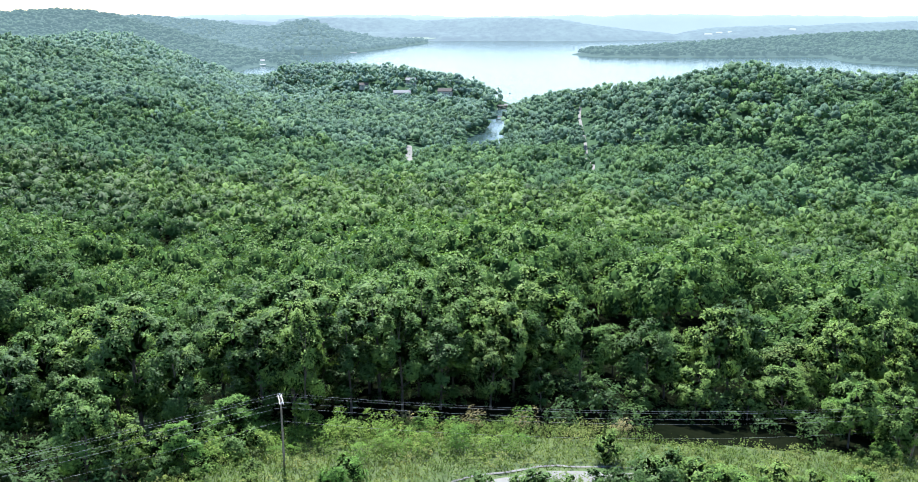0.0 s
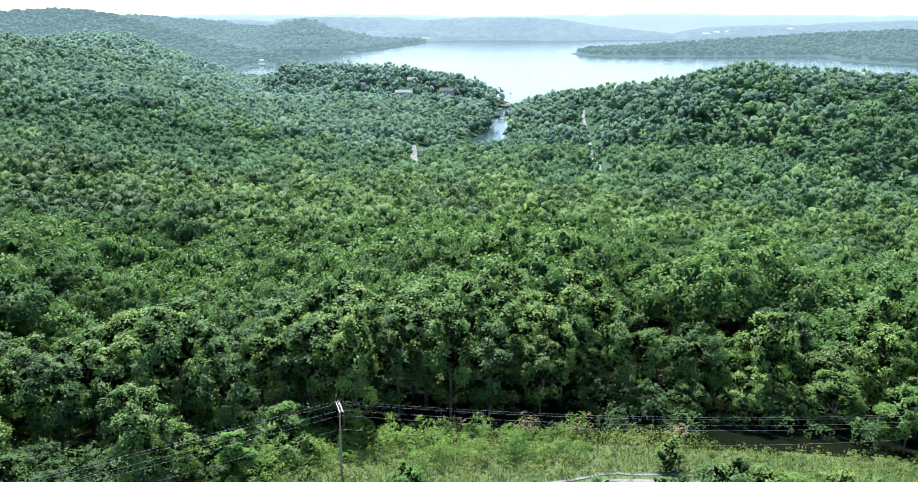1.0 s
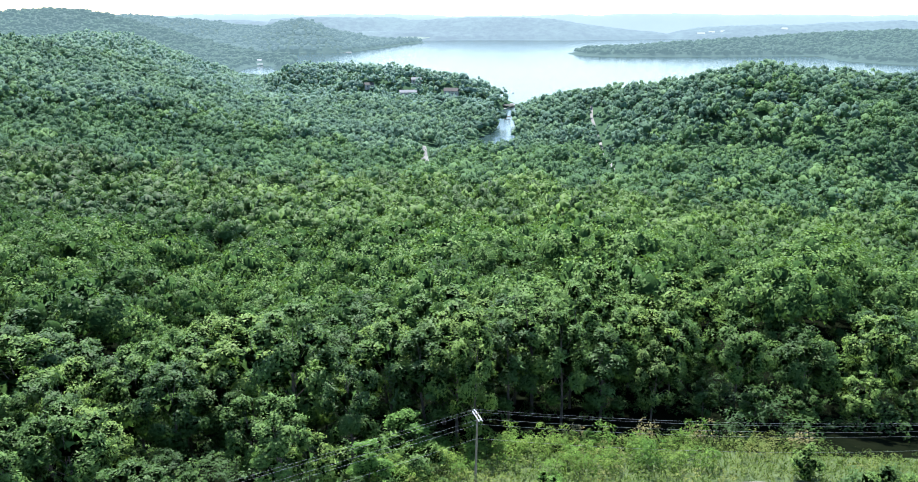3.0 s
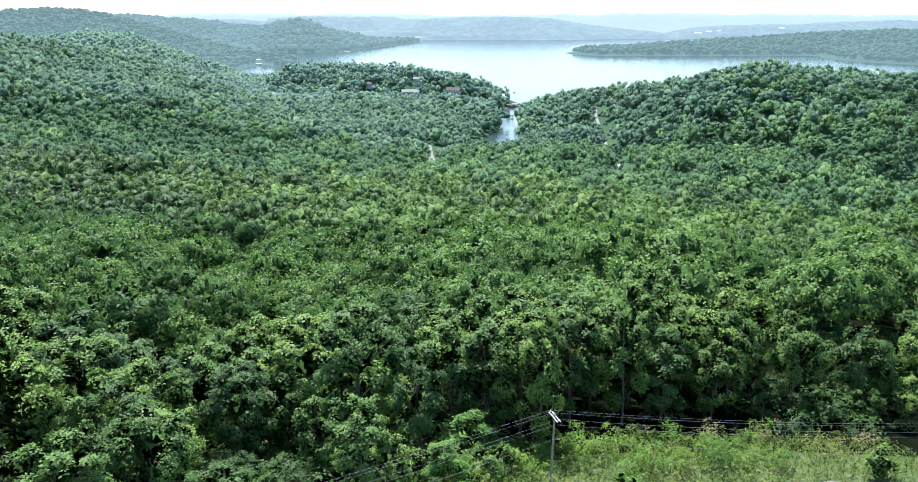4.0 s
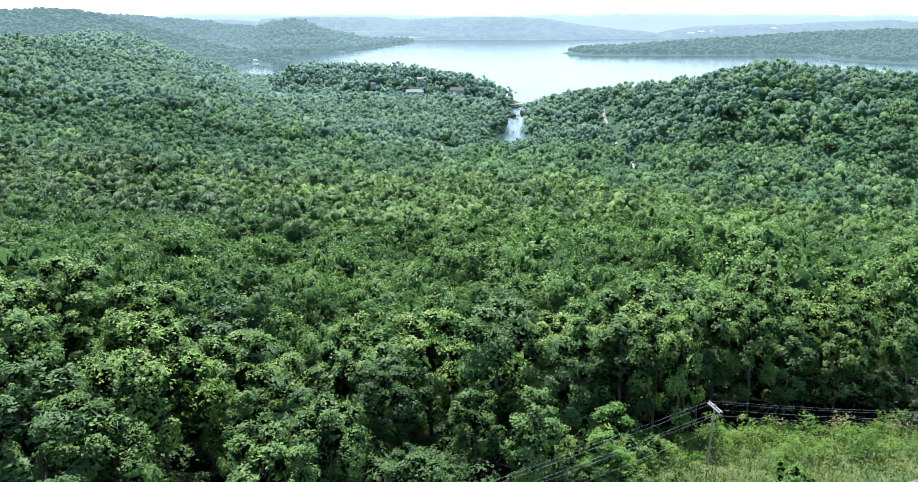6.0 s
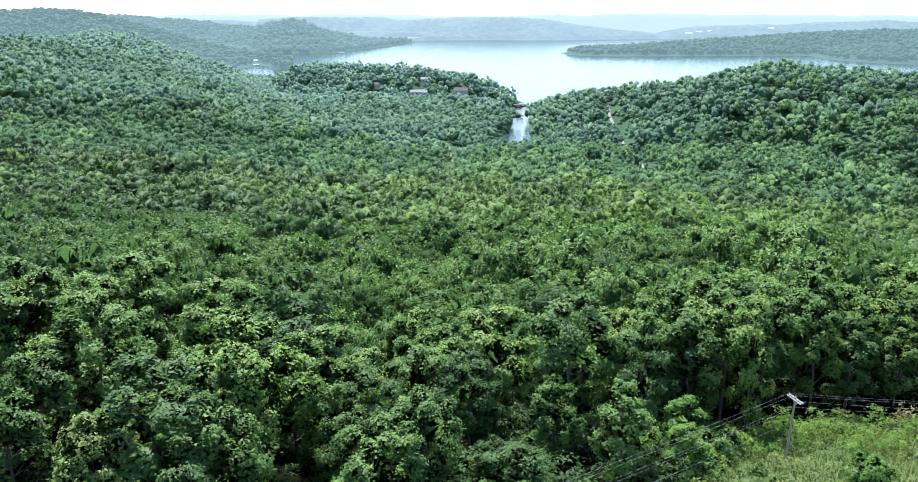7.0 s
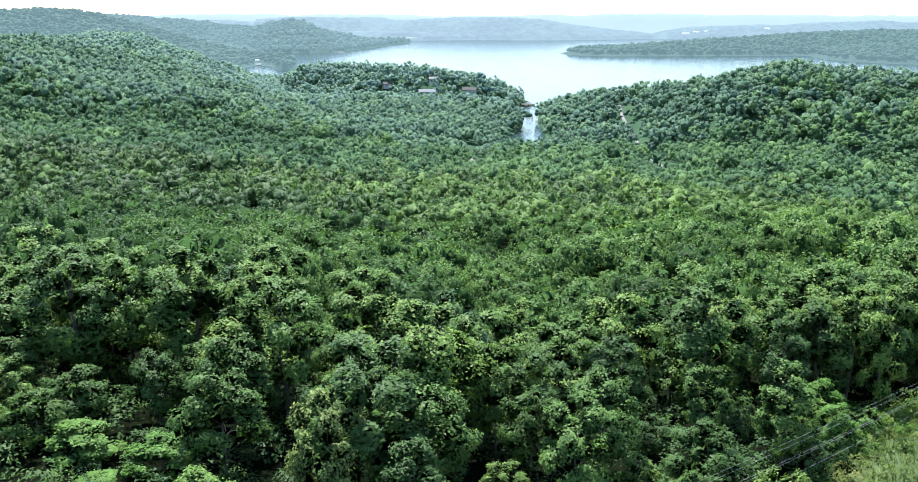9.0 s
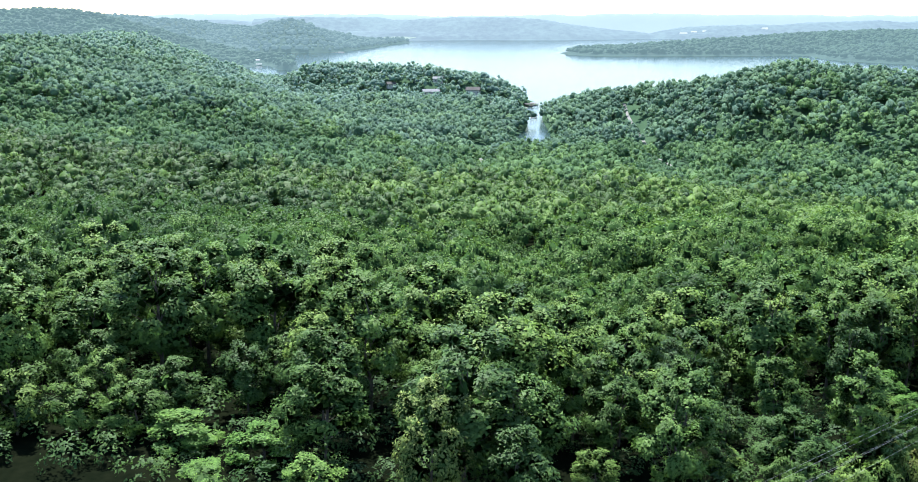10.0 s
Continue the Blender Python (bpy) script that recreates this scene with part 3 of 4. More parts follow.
for i in range(6):
    q = random.Random(60 + i)
    edge_kinds.append(tagged(make_tree(130 + i, q.uniform(13, 16), 3.0 + 1.4 * i / 5, q.choice((15, 17, 19)), 5, 4900, 0.27, M_leaf_near, 0.2, widest=0.42, clump=0.33),
                             "leafy green tree at the forest edge, leaved to the ground", "tree", "forest trees"))


def scatter(seed, x0, x1, y0, y1, step, ok):
    """Uneven planting: one place in each cell of a grid, well shaken."""
    rng = np.random.RandomState(seed)
    X, Y = np.meshgrid(np.arange(x0, x1, step), np.arange(y0, y1, step))
    X = X + (np.arange(X.shape[0]) % 2)[:, None] * step * 0.5
    X = X + rng.uniform(-0.42, 0.42, X.shape) * step
    Y = Y + rng.uniform(-0.42, 0.42, Y.shape) * step
    X, Y = X.ravel(), Y.ravel()
    sel = ok(X, Y)
    return X[sel], Y[sel]


def in_sight(x, y, pad=14):
    return (x > -104 - pad - 0.57 * y) & (x < pad + 0.56 * y)


NEAR_Y = 152
tx, ty = scatter(7, -220, 130, 60, NEAR_Y, 8.4, lambda x, y: (y > edge_y(x) + 1) & in_sight(x, y, 8) & (y > 70))
rng = random.Random(11)
used = set()


def plant(kinds, key, x, y, k, wide=1.0):
    i = rng.randrange(len(kinds))
    m = pose(x, y, height(x, y), 0, 0, rng.uniform(0, 360)) @ Matrix.Diagonal((k * wide * rng.uniform(0.9, 1.12), k * wide * rng.uniform(0.9, 1.12), k, 1))
    if (key, i) not in used:
        used.add((key, i))
        kinds[i].matrix_basis = m
    else:
        copy_thing(kinds[i], m)


def plant_to(kinds, key, x, y, top, r):
    """Plant a tree whose crown reaches the height top and the radius r."""
    z, r = height(x, y), r * 1.03
    i = min(range(len(kinds)), key=lambda j: abs(math.log(SIZES[kinds[j].name][0] / SIZES[kinds[j].name][1] * r / (top - z))) + rng.uniform(0, 0.2))
    h0, r0 = SIZES[kinds[i].name]
    m = pose(x, y, z, 0, 0, rng.uniform(0, 360)) @ Matrix.Diagonal((r / r0 * rng.uniform(0.92, 1.08), r / r0 * rng.uniform(0.92, 1.08), min(1.22, (top - z) / h0), 1))
    if (key, i) not in used:
        used.add((key, i))
        kinds[i].matrix_basis = m
    else:
        copy_thing(kinds[i], m)


vine_kinds = [tagged(make_tree(560 + i, 9.0, 2.8, 14, 5, 4600, 0.25, M_leaf_vine, 0.02, "vine_covered_tree", 2, widest=0.25, clump=0.38, up=0.35),
                     "small tree draped in bright green vines", "tree", "vine covered trees") for i in range(3)]
gold_kinds = [tagged(make_tree(580 + i, 15.0, 4.2, 16, 5, 5000, 0.27, M_leaf_gold, 0.24, clump=0.35),
                     "tall yellowish-green broadleaf tree at the forest edge", "tree", "forest trees") for i in range(2)]

# the trees that stand out along the edge: x, y, height of the top, crown radius, kind
LANDMARKS = [
    (60, 121, 5.2, 3.4, "edge"), (67, 120, 4.6, 3.4, "edge"),
    (-39.5, 112, 14.9, 3.6, "edge"), (-52, 108, 11.5, 3.6, "edge"), (-43, 99, 9.2, 2.6, "edge"), (-36, 102, 6.8, 2.4, "vine"), (-32.5, 115, 4.6, 3.2, "vine"),
    (-22.5, 117, 15.9, 3.4, "edge"), (-25, 121, 19.0, 4.4, "near"), (-16, 143, 12.5, 4.8, "near"), (-9, 125.6, 13.2, 4.0, "edge"), (5, 126.6, 9.6, 3.4, "gold"),
    (21, 126.4, 6.4, 3.6, "edge"), (35, 136, 5.2, 4.6, "near"), (57, 138, 3.0, 4.4, "gold"), (1, 150, 14.0, 5.2, "near"), (-46, 96, 15.2, 3.4, "edge"),
    (-128.5, 168, 8.0, 5.2, "near"), (-73, 160, 1.6, 5.0, "near"), (-61, 127, 5.0, 4.0, "near"), (-72, 106, 9.6, 4.0, "edge"), (-108, 149, 3.4, 5.0, "near"),
    (-114.6, 97, 19.8, 4.4, "near"), (-101.5, 79, 23.0, 4.6, "gold"), (-131, 91.5, 12.7, 3.0, "vine"), (-121, 87.5, 13.0, 3.4, "vine"), (-135, 99, 18.5, 4.4, "near"),
    (-129, 131, 20.0, 5.4, "near"), (-79, 115, 11.6, 4.4, "near"), (-61, 102, 8.4, 3.8, "edge"), (-113.6, 77, 12.8, 2.8, "vine"), (-127, 84, 8.5, 2.6, "vine"),
    (-35, 127, 17.0, 4.8, "near"), (-48, 120, 16.5, 4.4, "near"), (13, 139, 9.5, 4.6, "near"), (-1, 133, 11.0, 4.2, "near"), (47, 129, 3.6, 4.0, "edge"), (-17, 125.5, 12.0, 3.6, "edge"), (-3, 126.5, 10.5, 3.4, "edge"), (13, 126.8, 7.5, 3.4, "edge"), (29, 127.4, 5.5, 3.6, "edge"), (38, 128, 5.0, 3.6, "edge"),
    (28, 146, 7.5, 5.0, "near"), (-90, 94, 13.0, 4.2, "edge"), (-82, 88, 10.5, 3.8, "edge"), (-66, 90, 9.0, 3.4, "edge"), (-56, 94, 10.0, 3.2, "edge"),
    (-146, 104, 21.0, 4.8, "near"), (-144, 93, 20.0, 5.0, "edge"), (-151, 93, 21.5, 5.0, "edge"), (-167, 94, 21.5, 5.0, "edge"), (-162, 105, 20.0, 4.6, "near"), (-175, 104, 20.0, 4.6, "near"), (-121, 108, 19.5, 4.8, "near"), (-100, 107, 17.5, 4.6, "near"), (-159, 93.5, 21.0, 5.0, "edge"), (64, 129, 1.5, 3.4, "vine"), (-137, 93.5, 19.0, 5.0, "edge"), (-13, 131, 14.5, 4.2, "near"), (9, 132, 12.5, 4.2, "near"), (20, 133, 11.0, 4.2, "near"), (31, 133.5, 9.5, 4.2, "near"), (43, 134.5, 8.0, 4.2, "near"), (-30, 121, 15.0, 3.8, "edge"), (53, 131, 4.5, 3.8, "edge"),
]
KINDS = {"edge": edge_kinds, "near": near_kinds, "vine": vine_kinds, "gold": gold_kinds}
for x, y, top, r, key in LANDMARKS:
    plant_to(KINDS[key], key, x, y, top, r)
marks = np.array([(q[0], q[1]) for q in LANDMARKS])
for x, y in zip(tx, ty):
    if np.hypot(marks[:, 0] - x, marks[:, 1] - y).min() < 5.2 or (-62 < x < -28 and 96 < y < 127):
        continue
    if y < edge_y(x) + 7:
        plant(edge_kinds, "edge", x, y, rng.uniform(0.6, 1.05), 1.02)
    else:
        plant(near_kinds, "near", x, y, rng.uniform(0.7, 1.16), 1.05)


for key, kinds in KINDS.items():
    for i, tree in enumerate(kinds):
        if (key, i) not in used:
            for ob in list(tree.children_recursive) + [tree]:
                bpy.data.objects.remove(ob)


def undergrowth(name, label, seed, X, Y, h, r, leaves, size, mat, tone_mid=0.5, patch=0.0, up=0.3):
    """Low bushes that fill the gaps: many small mounds of leaves in one sheet."""
    q = np.random.RandomState(seed)
    kinds = [leaf_cards(q, crown_blobs(q, h, r, 9, base=0.12, size=0.42), leaves, size, up, (0, 0, 0)) for _ in range(8)]
    Z = ground_height(X, Y)
    vs, ns, ts = [], [], []
    for x, y, z in zip(X, Y, Z):
        (v, nv), a, k = kinds[q.randint(8)], q.uniform(0, 6.28), q.uniform(0.5, 1.3)
        c, s = math.cos(a), math.sin(a)
        vs.append(np.stack([(v[:, 0] * c - v[:, 1] * s) * k + x, (v[:, 0] * s + v[:, 1] * c) * k + y, v[:, 2] * k * q.uniform(0.7, 1.3) + z], 1))
        ns.append(np.stack([nv[:, 0] * c - nv[:, 1] * s, nv[:, 0] * s + nv[:, 1] * c, nv[:, 2]], 1))
        ts.append(np.full(len(v), np.clip(tone_mid + q.normal() * 0.2 + (0.3 * float(waves(x, y, patch, seed)) if patch else 0), 0, 1)))
    v = np.concatenate(vs)
    return tagged(new(name, mesh_from(name, v, tris(v), mat, np.concatenate(ts), True, normals=np.concatenate(ns))), label, "undergrowth", kind="stuff")


X, Y = scatter(31, -190, 120, 70, 156, 5.4, lambda x, y: (y > edge_y(x) + np.where(x > 14, -4.5, np.where(x > -28, 5.0, np.where(x < -120, -11.0, -1)))) & (y < np.maximum(edge_y(x) + 24, 155)) & in_sight(x, y, 8))
# low leaf tone puts the shade of the trees into the bushes
undergrowth("undergrowth", "leafy undergrowth below the forest edge, toned dark for shade", 31, X, Y, 2.6, 2.2, 260, 0.36, M_leaf_far, 0.15)

# ---- the woods beyond, band by band
def tree_arrays(seed, kinds, h, r, lobes, subs, clump, level, grow, leaves=0, size=0.6, deep=1.0, rough=0.1):
    """Crowns for the far woods; with subs they are lobed like the near ones, without they are round domes."""
    out = []
    for i in range(kinds):
        q = np.random.RandomState(seed + i)
        hh, rr = h * q.uniform(0.85, 1.15), r * q.uniform(0.8, 1.2)
        if subs:
            big, blobs = lobed_crown(q, hh, rr, 0.5 if size < 0.75 else 0.42, lobes, subs, 0.3, clump)
            mass = lobe_mass(q, big, level, grow)
        else:
            blobs = dome_blobs(q, hh, rr, lobes, clump, deep)
            mass = crown_mass(q, blobs, level, grow, rough)
        cards = leaf_cards(q, blobs, leaves, size, tuft=1.9 if size < 0.75 else 1.3 if size < 0.8 else 0.8, lift=0.0 if size < 0.75 else 0.12) if leaves else (np.zeros((0, 3)), np.zeros((0, 3)))
        out.append(with_cards(mass, cards))
    return out


def woods(name, label, seed, kinds, X, Y, mat, scale=(0.6, 1.3), inside=None, rise=(0.82, 1.2)):
    q = np.random.RandomState(seed)
    Z = ground_height(X, Y)
    # tone lowered right to paint the slope's shade, lowered left, raised on the knoll
    tone0 = 0.5 + 0.2 * waves(X, Y, 90, seed) + 0.22 * bell(X - 25, 70) * bell(Y - 210, 80) - 0.4 * smooth(-90, -200, X) * (1 - smooth(600, 900, Y)) - 0.5 * smooth(60, 150, X) * (1 - smooth(300, 450, Y))
    vs, fs, ss, ts, ns, start = [], [], [], [], [], 0
    for x, y, z, t0 in zip(X, Y, Z, tone0):
        v, f, skin, nv = kinds[q.randint(len(kinds))]
        a, k = q.uniform(0, 6.28), q.uniform(*scale) * sightline_size(x, y)
        c, s, long = math.cos(a), math.sin(a), q.uniform(0.78, 1.28)
        vs.append(np.stack([(v[:, 0] * c * long - v[:, 1] * s) * k + x, (v[:, 0] * s * long + v[:, 1] * c) * k + y, v[:, 2] * (0.35 + 0.65 * k) * q.uniform(*rise) + z], 1))
        ns.append(np.stack([nv[:, 0] * c - nv[:, 1] * s, nv[:, 0] * s + nv[:, 1] * c, nv[:, 2]], 1))
        ts.append(np.full(len(v), np.clip(t0 + q.normal() * 0.3, 0, 1)))
        fs.append(f + start)
        ss.append(skin)
        start += len(v)
    me = mesh_from(name, np.concatenate(vs), np.concatenate(fs), mat, np.concatenate(ts), True, inside, np.concatenate(ss), np.concatenate(ns))
    return tagged(new(name, me), label, "forest", kind="stuff")


def dry(x, y, margin=0.8):
    return ground_height(x, y) > LAKE + margin


def sightline_size(x, y):
    """Trees are shrunk to clear the camera's view of the inlet, cove, lanes and houses."""
    return 1 - 0.55 * bell(x + 410, 90) * bell(y - 1840, 140) - 0.28 * bell(x + 50, 62) * bell(y - 1258, 34) - 0.45 * bell(x - 22, 45) * bell(y - 850, 50) - 0.45 * bell(x + 43, 16) * bell(y - 700, 45) - 0.72 * bell(x - 98, 11) * bell(y - 668, 30) - 0.38 * bell(x - 1 - np.interp(y, LANE_Y, LANE_X), 9) * smooth(690, 740, y) * (1 - smooth(1000, 1030, y))


# x, y, turn, length, depth, wall height, roof, label
HOUSES = [
    (-82, 1259, 8, 24, 10, 4.5, "grey", "long low lakeside house with a grey metal roof"),
    (-20, 1274, -12, 20, 12, 6.0, "brown", "large lakeside house with a brown shingle roof"),
    (-2, 1206, 20, 13, 9, 4.0, "grey", "grey-roofed house low on the headland"),
    (-71, 1297, -5, 14, 9, 4.5, "grey", "grey-roofed house high on the wooded headland"),
    (-140, 1290, 15, 13, 9, 4.5, "brown", "brown-roofed house among the headland trees"),
    (-112, 1044, 30, 9, 7, 3.2, "pale", "small pale-roofed cabin among the trees"),
    (-556, 2205, 5, 18, 11, 5.5, "pale", "white lakeside house beside the cove"),
    (-566, 2300, -20, 16, 10, 5.5, "grey", "grey-roofed house above the cove"),
    (-520, 2318, 10, 20, 10, 5.0, "pale", "white house beside the cove"),
    (-398, 2905, 0, 22, 12, 6.5, "pale", "white house on the far lake shore"),
    (-372, 2930, 15, 18, 12, 6.5, "pale", "white house on the far lake shore"),
    (-352, 2960, -10, 20, 12, 6.5, "grey", "grey-roofed house on the far lake shore"),
    (-425, 2890, -10, 16, 11, 6.0, "grey", "grey-roofed house on the far lake shore"),
    (-70, 4150, 0, 36, 14, 5.0, "far", "pale building on the far shore"),
    (-10, 4165, 0, 26, 14, 5.0, "far", "pale building on the far shore"),
    (20, 4120, 10, 30, 14, 6.0, "far", "pale building on the far shore"),
    (1180, 4215, 0, 34, 14, 8.0, "far", "pale building on the far shore"),
    (1236, 4235, -8, 28, 14, 9.0, "far", "pale building on the far shore"),
    (1290, 4225, 5, 30, 14, 8.0, "far", "pale building on the far shore"),
    (1585, 4240, 0, 26, 16, 12.0, "far", "tall pale building on the far shore"),
    (-368, 2895, 20, 16, 10, 6.0, "pale", "white house on the far lake shore"),
]


def off_houses(x, y):
    ok = np.ones(np.shape(x), bool)
    for hx, hy, _, lx, ly, *_rest in HOUSES:
        ok &= ~((np.abs(x - hx) < lx * 0.5 + 3.5) & (y > hy - 8 - 0.004 * hy) & (y < hy + ly * 0.5 + 4))
    return ok


def camera_side(x, y):
    """The wood is thinned on the far sides of the hills, out of the camera's view."""
    away = np.maximum(ground_height(x, y + 8) - ground_height(x, y - 8), ground_height(x, y - 22) - ground_height(x, y - 38)) / 16 < -0.18
    q = np.random.RandomState(len(x))
    return ~(away & (y > 1240) & (q.uniform(size=len(x)) < 0.7))


def off_tracks(x, y):
    side = x - np.interp(y, LANE_Y, LANE_X)
    room = np.where(y < 745, 5.5, np.where(side < 0, 5.0, 6.2))
    clear = np.abs(side) > np.where((y > 660) & (y < 1020), room, 0)
    return clear & ~((x > 58) & (y > 1296)) & (np.abs(x - np.interp(y, GLADE_Y, GLADE_X)) > np.where((y > 735) & (y < 872), 7.8, 0))


# bands of wood: from, to, spacing, lobes, clumps on each, lobe size, skin detail, leaf sprays, spray size, leaf, crown radius, skin size
BANDS = [
    ("knoll_forest", "dense green summer forest canopy on the near knoll", NEAR_Y, 230, 10.0, 13, 4, 0.33, 1, 1500, 0.5, M_leaf_far, 6.8, 0.72),
    ("slope_forest", "dense green forest canopy on the falling slope", 230, 340, 10.6, 12, 4, 0.34, 1, 820, 0.68, M_leaf_far, 7.2, 0.76),
    ("valley_forest", "green forest canopy filling the valley", 340, 520, 11.8, 10, 4, 0.38, 1, 560, 0.78, M_leaf_far, 7.6, 0.78),
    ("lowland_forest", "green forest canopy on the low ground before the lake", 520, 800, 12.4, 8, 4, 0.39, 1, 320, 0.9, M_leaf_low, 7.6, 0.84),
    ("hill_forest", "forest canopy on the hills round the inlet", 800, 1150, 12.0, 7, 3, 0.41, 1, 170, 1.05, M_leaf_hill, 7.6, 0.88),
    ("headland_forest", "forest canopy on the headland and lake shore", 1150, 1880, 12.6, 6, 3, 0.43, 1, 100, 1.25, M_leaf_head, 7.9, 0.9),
]


def drift(x, y):
    """The bands of wood meet along uneven lines."""
    return y + 42 * np.clip(waves(x, y, 170, 77), -1.4, 1.4) * smooth(290, 420, y) * (1 - smooth(1700, 1800, y)) + 45 * np.sin(x * 12.9898 + y * 78.233) * smooth(300, 600, y)


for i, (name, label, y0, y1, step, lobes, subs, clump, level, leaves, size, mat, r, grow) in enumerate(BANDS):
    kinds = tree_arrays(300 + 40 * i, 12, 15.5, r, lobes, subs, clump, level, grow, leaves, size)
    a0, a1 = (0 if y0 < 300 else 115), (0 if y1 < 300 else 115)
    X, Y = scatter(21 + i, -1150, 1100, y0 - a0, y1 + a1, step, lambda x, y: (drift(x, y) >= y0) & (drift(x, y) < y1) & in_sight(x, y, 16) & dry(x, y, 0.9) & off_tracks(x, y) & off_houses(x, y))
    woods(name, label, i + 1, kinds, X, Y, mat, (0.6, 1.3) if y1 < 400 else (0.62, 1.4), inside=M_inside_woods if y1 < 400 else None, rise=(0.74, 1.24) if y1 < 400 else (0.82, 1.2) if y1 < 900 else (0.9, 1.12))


FIELDS = [(-520, 4190, 70, 36), (-420, 4215, 40, 26), (-180, 4075, 75, 22), (1230, 4200, 70, 20)]


def off_fields(x, y):
    """False on the open ground between the far woods."""
    ok = np.ones(np.shape(x), bool)
    for fx, fy, a, b in FIELDS:
        ok &= np.hypot((x - fx) / a, (y - fy) / b) > 1.15
    return ok


def far_woods(name, label, x0, x1, y0, y1, step, mat, seed, lift=11, rough=2.5):
    q = np.random.RandomState(seed)
    X, Y = np.meshgrid(np.arange(x0, x1, step), np.arange(y0, y1, step * 1.2))
    X = X + q.uniform(-0.35, 0.35, X.shape) * step
    Y = Y + q.uniform(-0.35, 0.35, Y.shape) * step
    G = ground_height(X, Y)
    Z = G + smooth(LAKE + 0.3, LAKE + 7, G) * np.where((G > LAKE + 0.3) & off_fields(X, Y), lift + q.uniform(-rough, rough, X.shape), 0)
    top = np.maximum.reduce([Z[1:, 1:], Z[:-1, 1:], Z[1:, :-1], Z[:-1, :-1]])
    return tagged(new(name, grid_mesh(name, X, Y, Z, mat, keep=(top > LAKE + 2) & in_sight(X[1:, 1:], Y[1:, 1:], 60), smooth_faces=y0 > 3800)), label, "far woods", kind="stuff")


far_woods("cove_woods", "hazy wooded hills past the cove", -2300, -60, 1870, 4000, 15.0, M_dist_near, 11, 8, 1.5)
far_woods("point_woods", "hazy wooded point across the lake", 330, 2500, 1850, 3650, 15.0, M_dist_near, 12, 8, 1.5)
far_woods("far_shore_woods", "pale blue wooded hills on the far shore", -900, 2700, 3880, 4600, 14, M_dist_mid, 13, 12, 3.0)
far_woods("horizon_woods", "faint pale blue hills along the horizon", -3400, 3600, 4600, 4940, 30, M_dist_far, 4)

for fx, fy, a, b in FIELDS:
    u, w = np.meshgrid(np.linspace(0.05, 1, 6), np.linspace(0, 2 * math.pi, 25))
    FX, FY = fx + a * u * np.cos(w) * (1 + 0.12 * np.sin(3 * w)), fy + b * u * np.sin(w)
    tagged(new("field", grid_mesh("field", FX, FY, np.maximum(ground_height(FX, FY), LAKE) + 3.0, M_field)), "pale open field between the far woods", "field", kind="structure")


def far_crowns(name, label, x0, x1, y0, y1, step, r, level, mat, seed):
    """Round crowns packed close, seen from kilometres away."""
    kinds = tree_arrays(seed, 8, 14.0, r, 8, 0, 0.45, level, 1.0, 0, 1.0, 0.75, 0.14)
    X, Y = scatter(seed, x0, x1, y0, y1, step, lambda x, y: in_sight(x, y, 30) & dry(x, y, 3.0) & off_houses(x, y) & camera_side(x, y))
    woods(name, label, seed, kinds, X, Y, mat)


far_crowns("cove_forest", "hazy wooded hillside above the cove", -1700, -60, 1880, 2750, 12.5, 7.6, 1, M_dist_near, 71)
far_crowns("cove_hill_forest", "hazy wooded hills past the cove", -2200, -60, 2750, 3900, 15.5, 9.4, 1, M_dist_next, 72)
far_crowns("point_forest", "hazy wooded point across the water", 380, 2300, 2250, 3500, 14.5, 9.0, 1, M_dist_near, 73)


# ------------------------------------------------------------------ power line
def power_pole(place, h, arm=0.0, arm_len=2.5):
    thing = new("utility_pole")
    bm = bmesh.new()
    tube(bm, (0, 0, -1.0), (0, 0, h * 0.5), 0.16, 0.14, 12)
    tube(bm, (0, 0, h * 0.5), (0, 0, h), 0.14, 0.11, 12)
    part("pole", bm, M_pole, thing)
    for side in (-1, 1):
        bm = bmesh.new()
        box(bm, pose(0, 0, h - 0.45, 0, 0, arm) @ Matrix.Translation((0, side * 0.2, 0)), arm_len, 0.11, 0.13)
        bmesh.ops.bevel(bm, geom=bm.edges[:], offset=0.012, segments=1)
        beam = part("crossarm", bm, M_arm, thing, "pale weathered crossarm")
    for u in (-0.46, -0.2, 0.46):
        bm = bmesh.new()
        c = pose(0, 0, h - 0.32, 0, 0, arm) @ Vector((u * arm_len, 0, 0))
        tube(bm, c, c + Vector((0, 0, 0.16)), 0.05, 0.05, 8)
        tube(bm, c + Vector((0, 0, 0.16)), c + Vector((0, 0, 0.22)), 0.075, 0.06, 8)
        part("insulator", bm, M_ceramic, beam, "grey ceramic insulator")
    for u in (-1, 1):
        bm = bmesh.new()
        a = pose(0, 0, h - 0.42, 0, 0, arm) @ Vector((u * arm_len * 0.28, 0.2, 0))
        tube(bm, a, (0, 0, h - 1.15), 0.025, 0.025, 6)
        part("brace", bm, M_arm, thing)
    thing.matrix_basis = place
    return tagged(thing, "weathered wooden utility pole with double crossarm in the weeds", "utility pole", "power line poles")


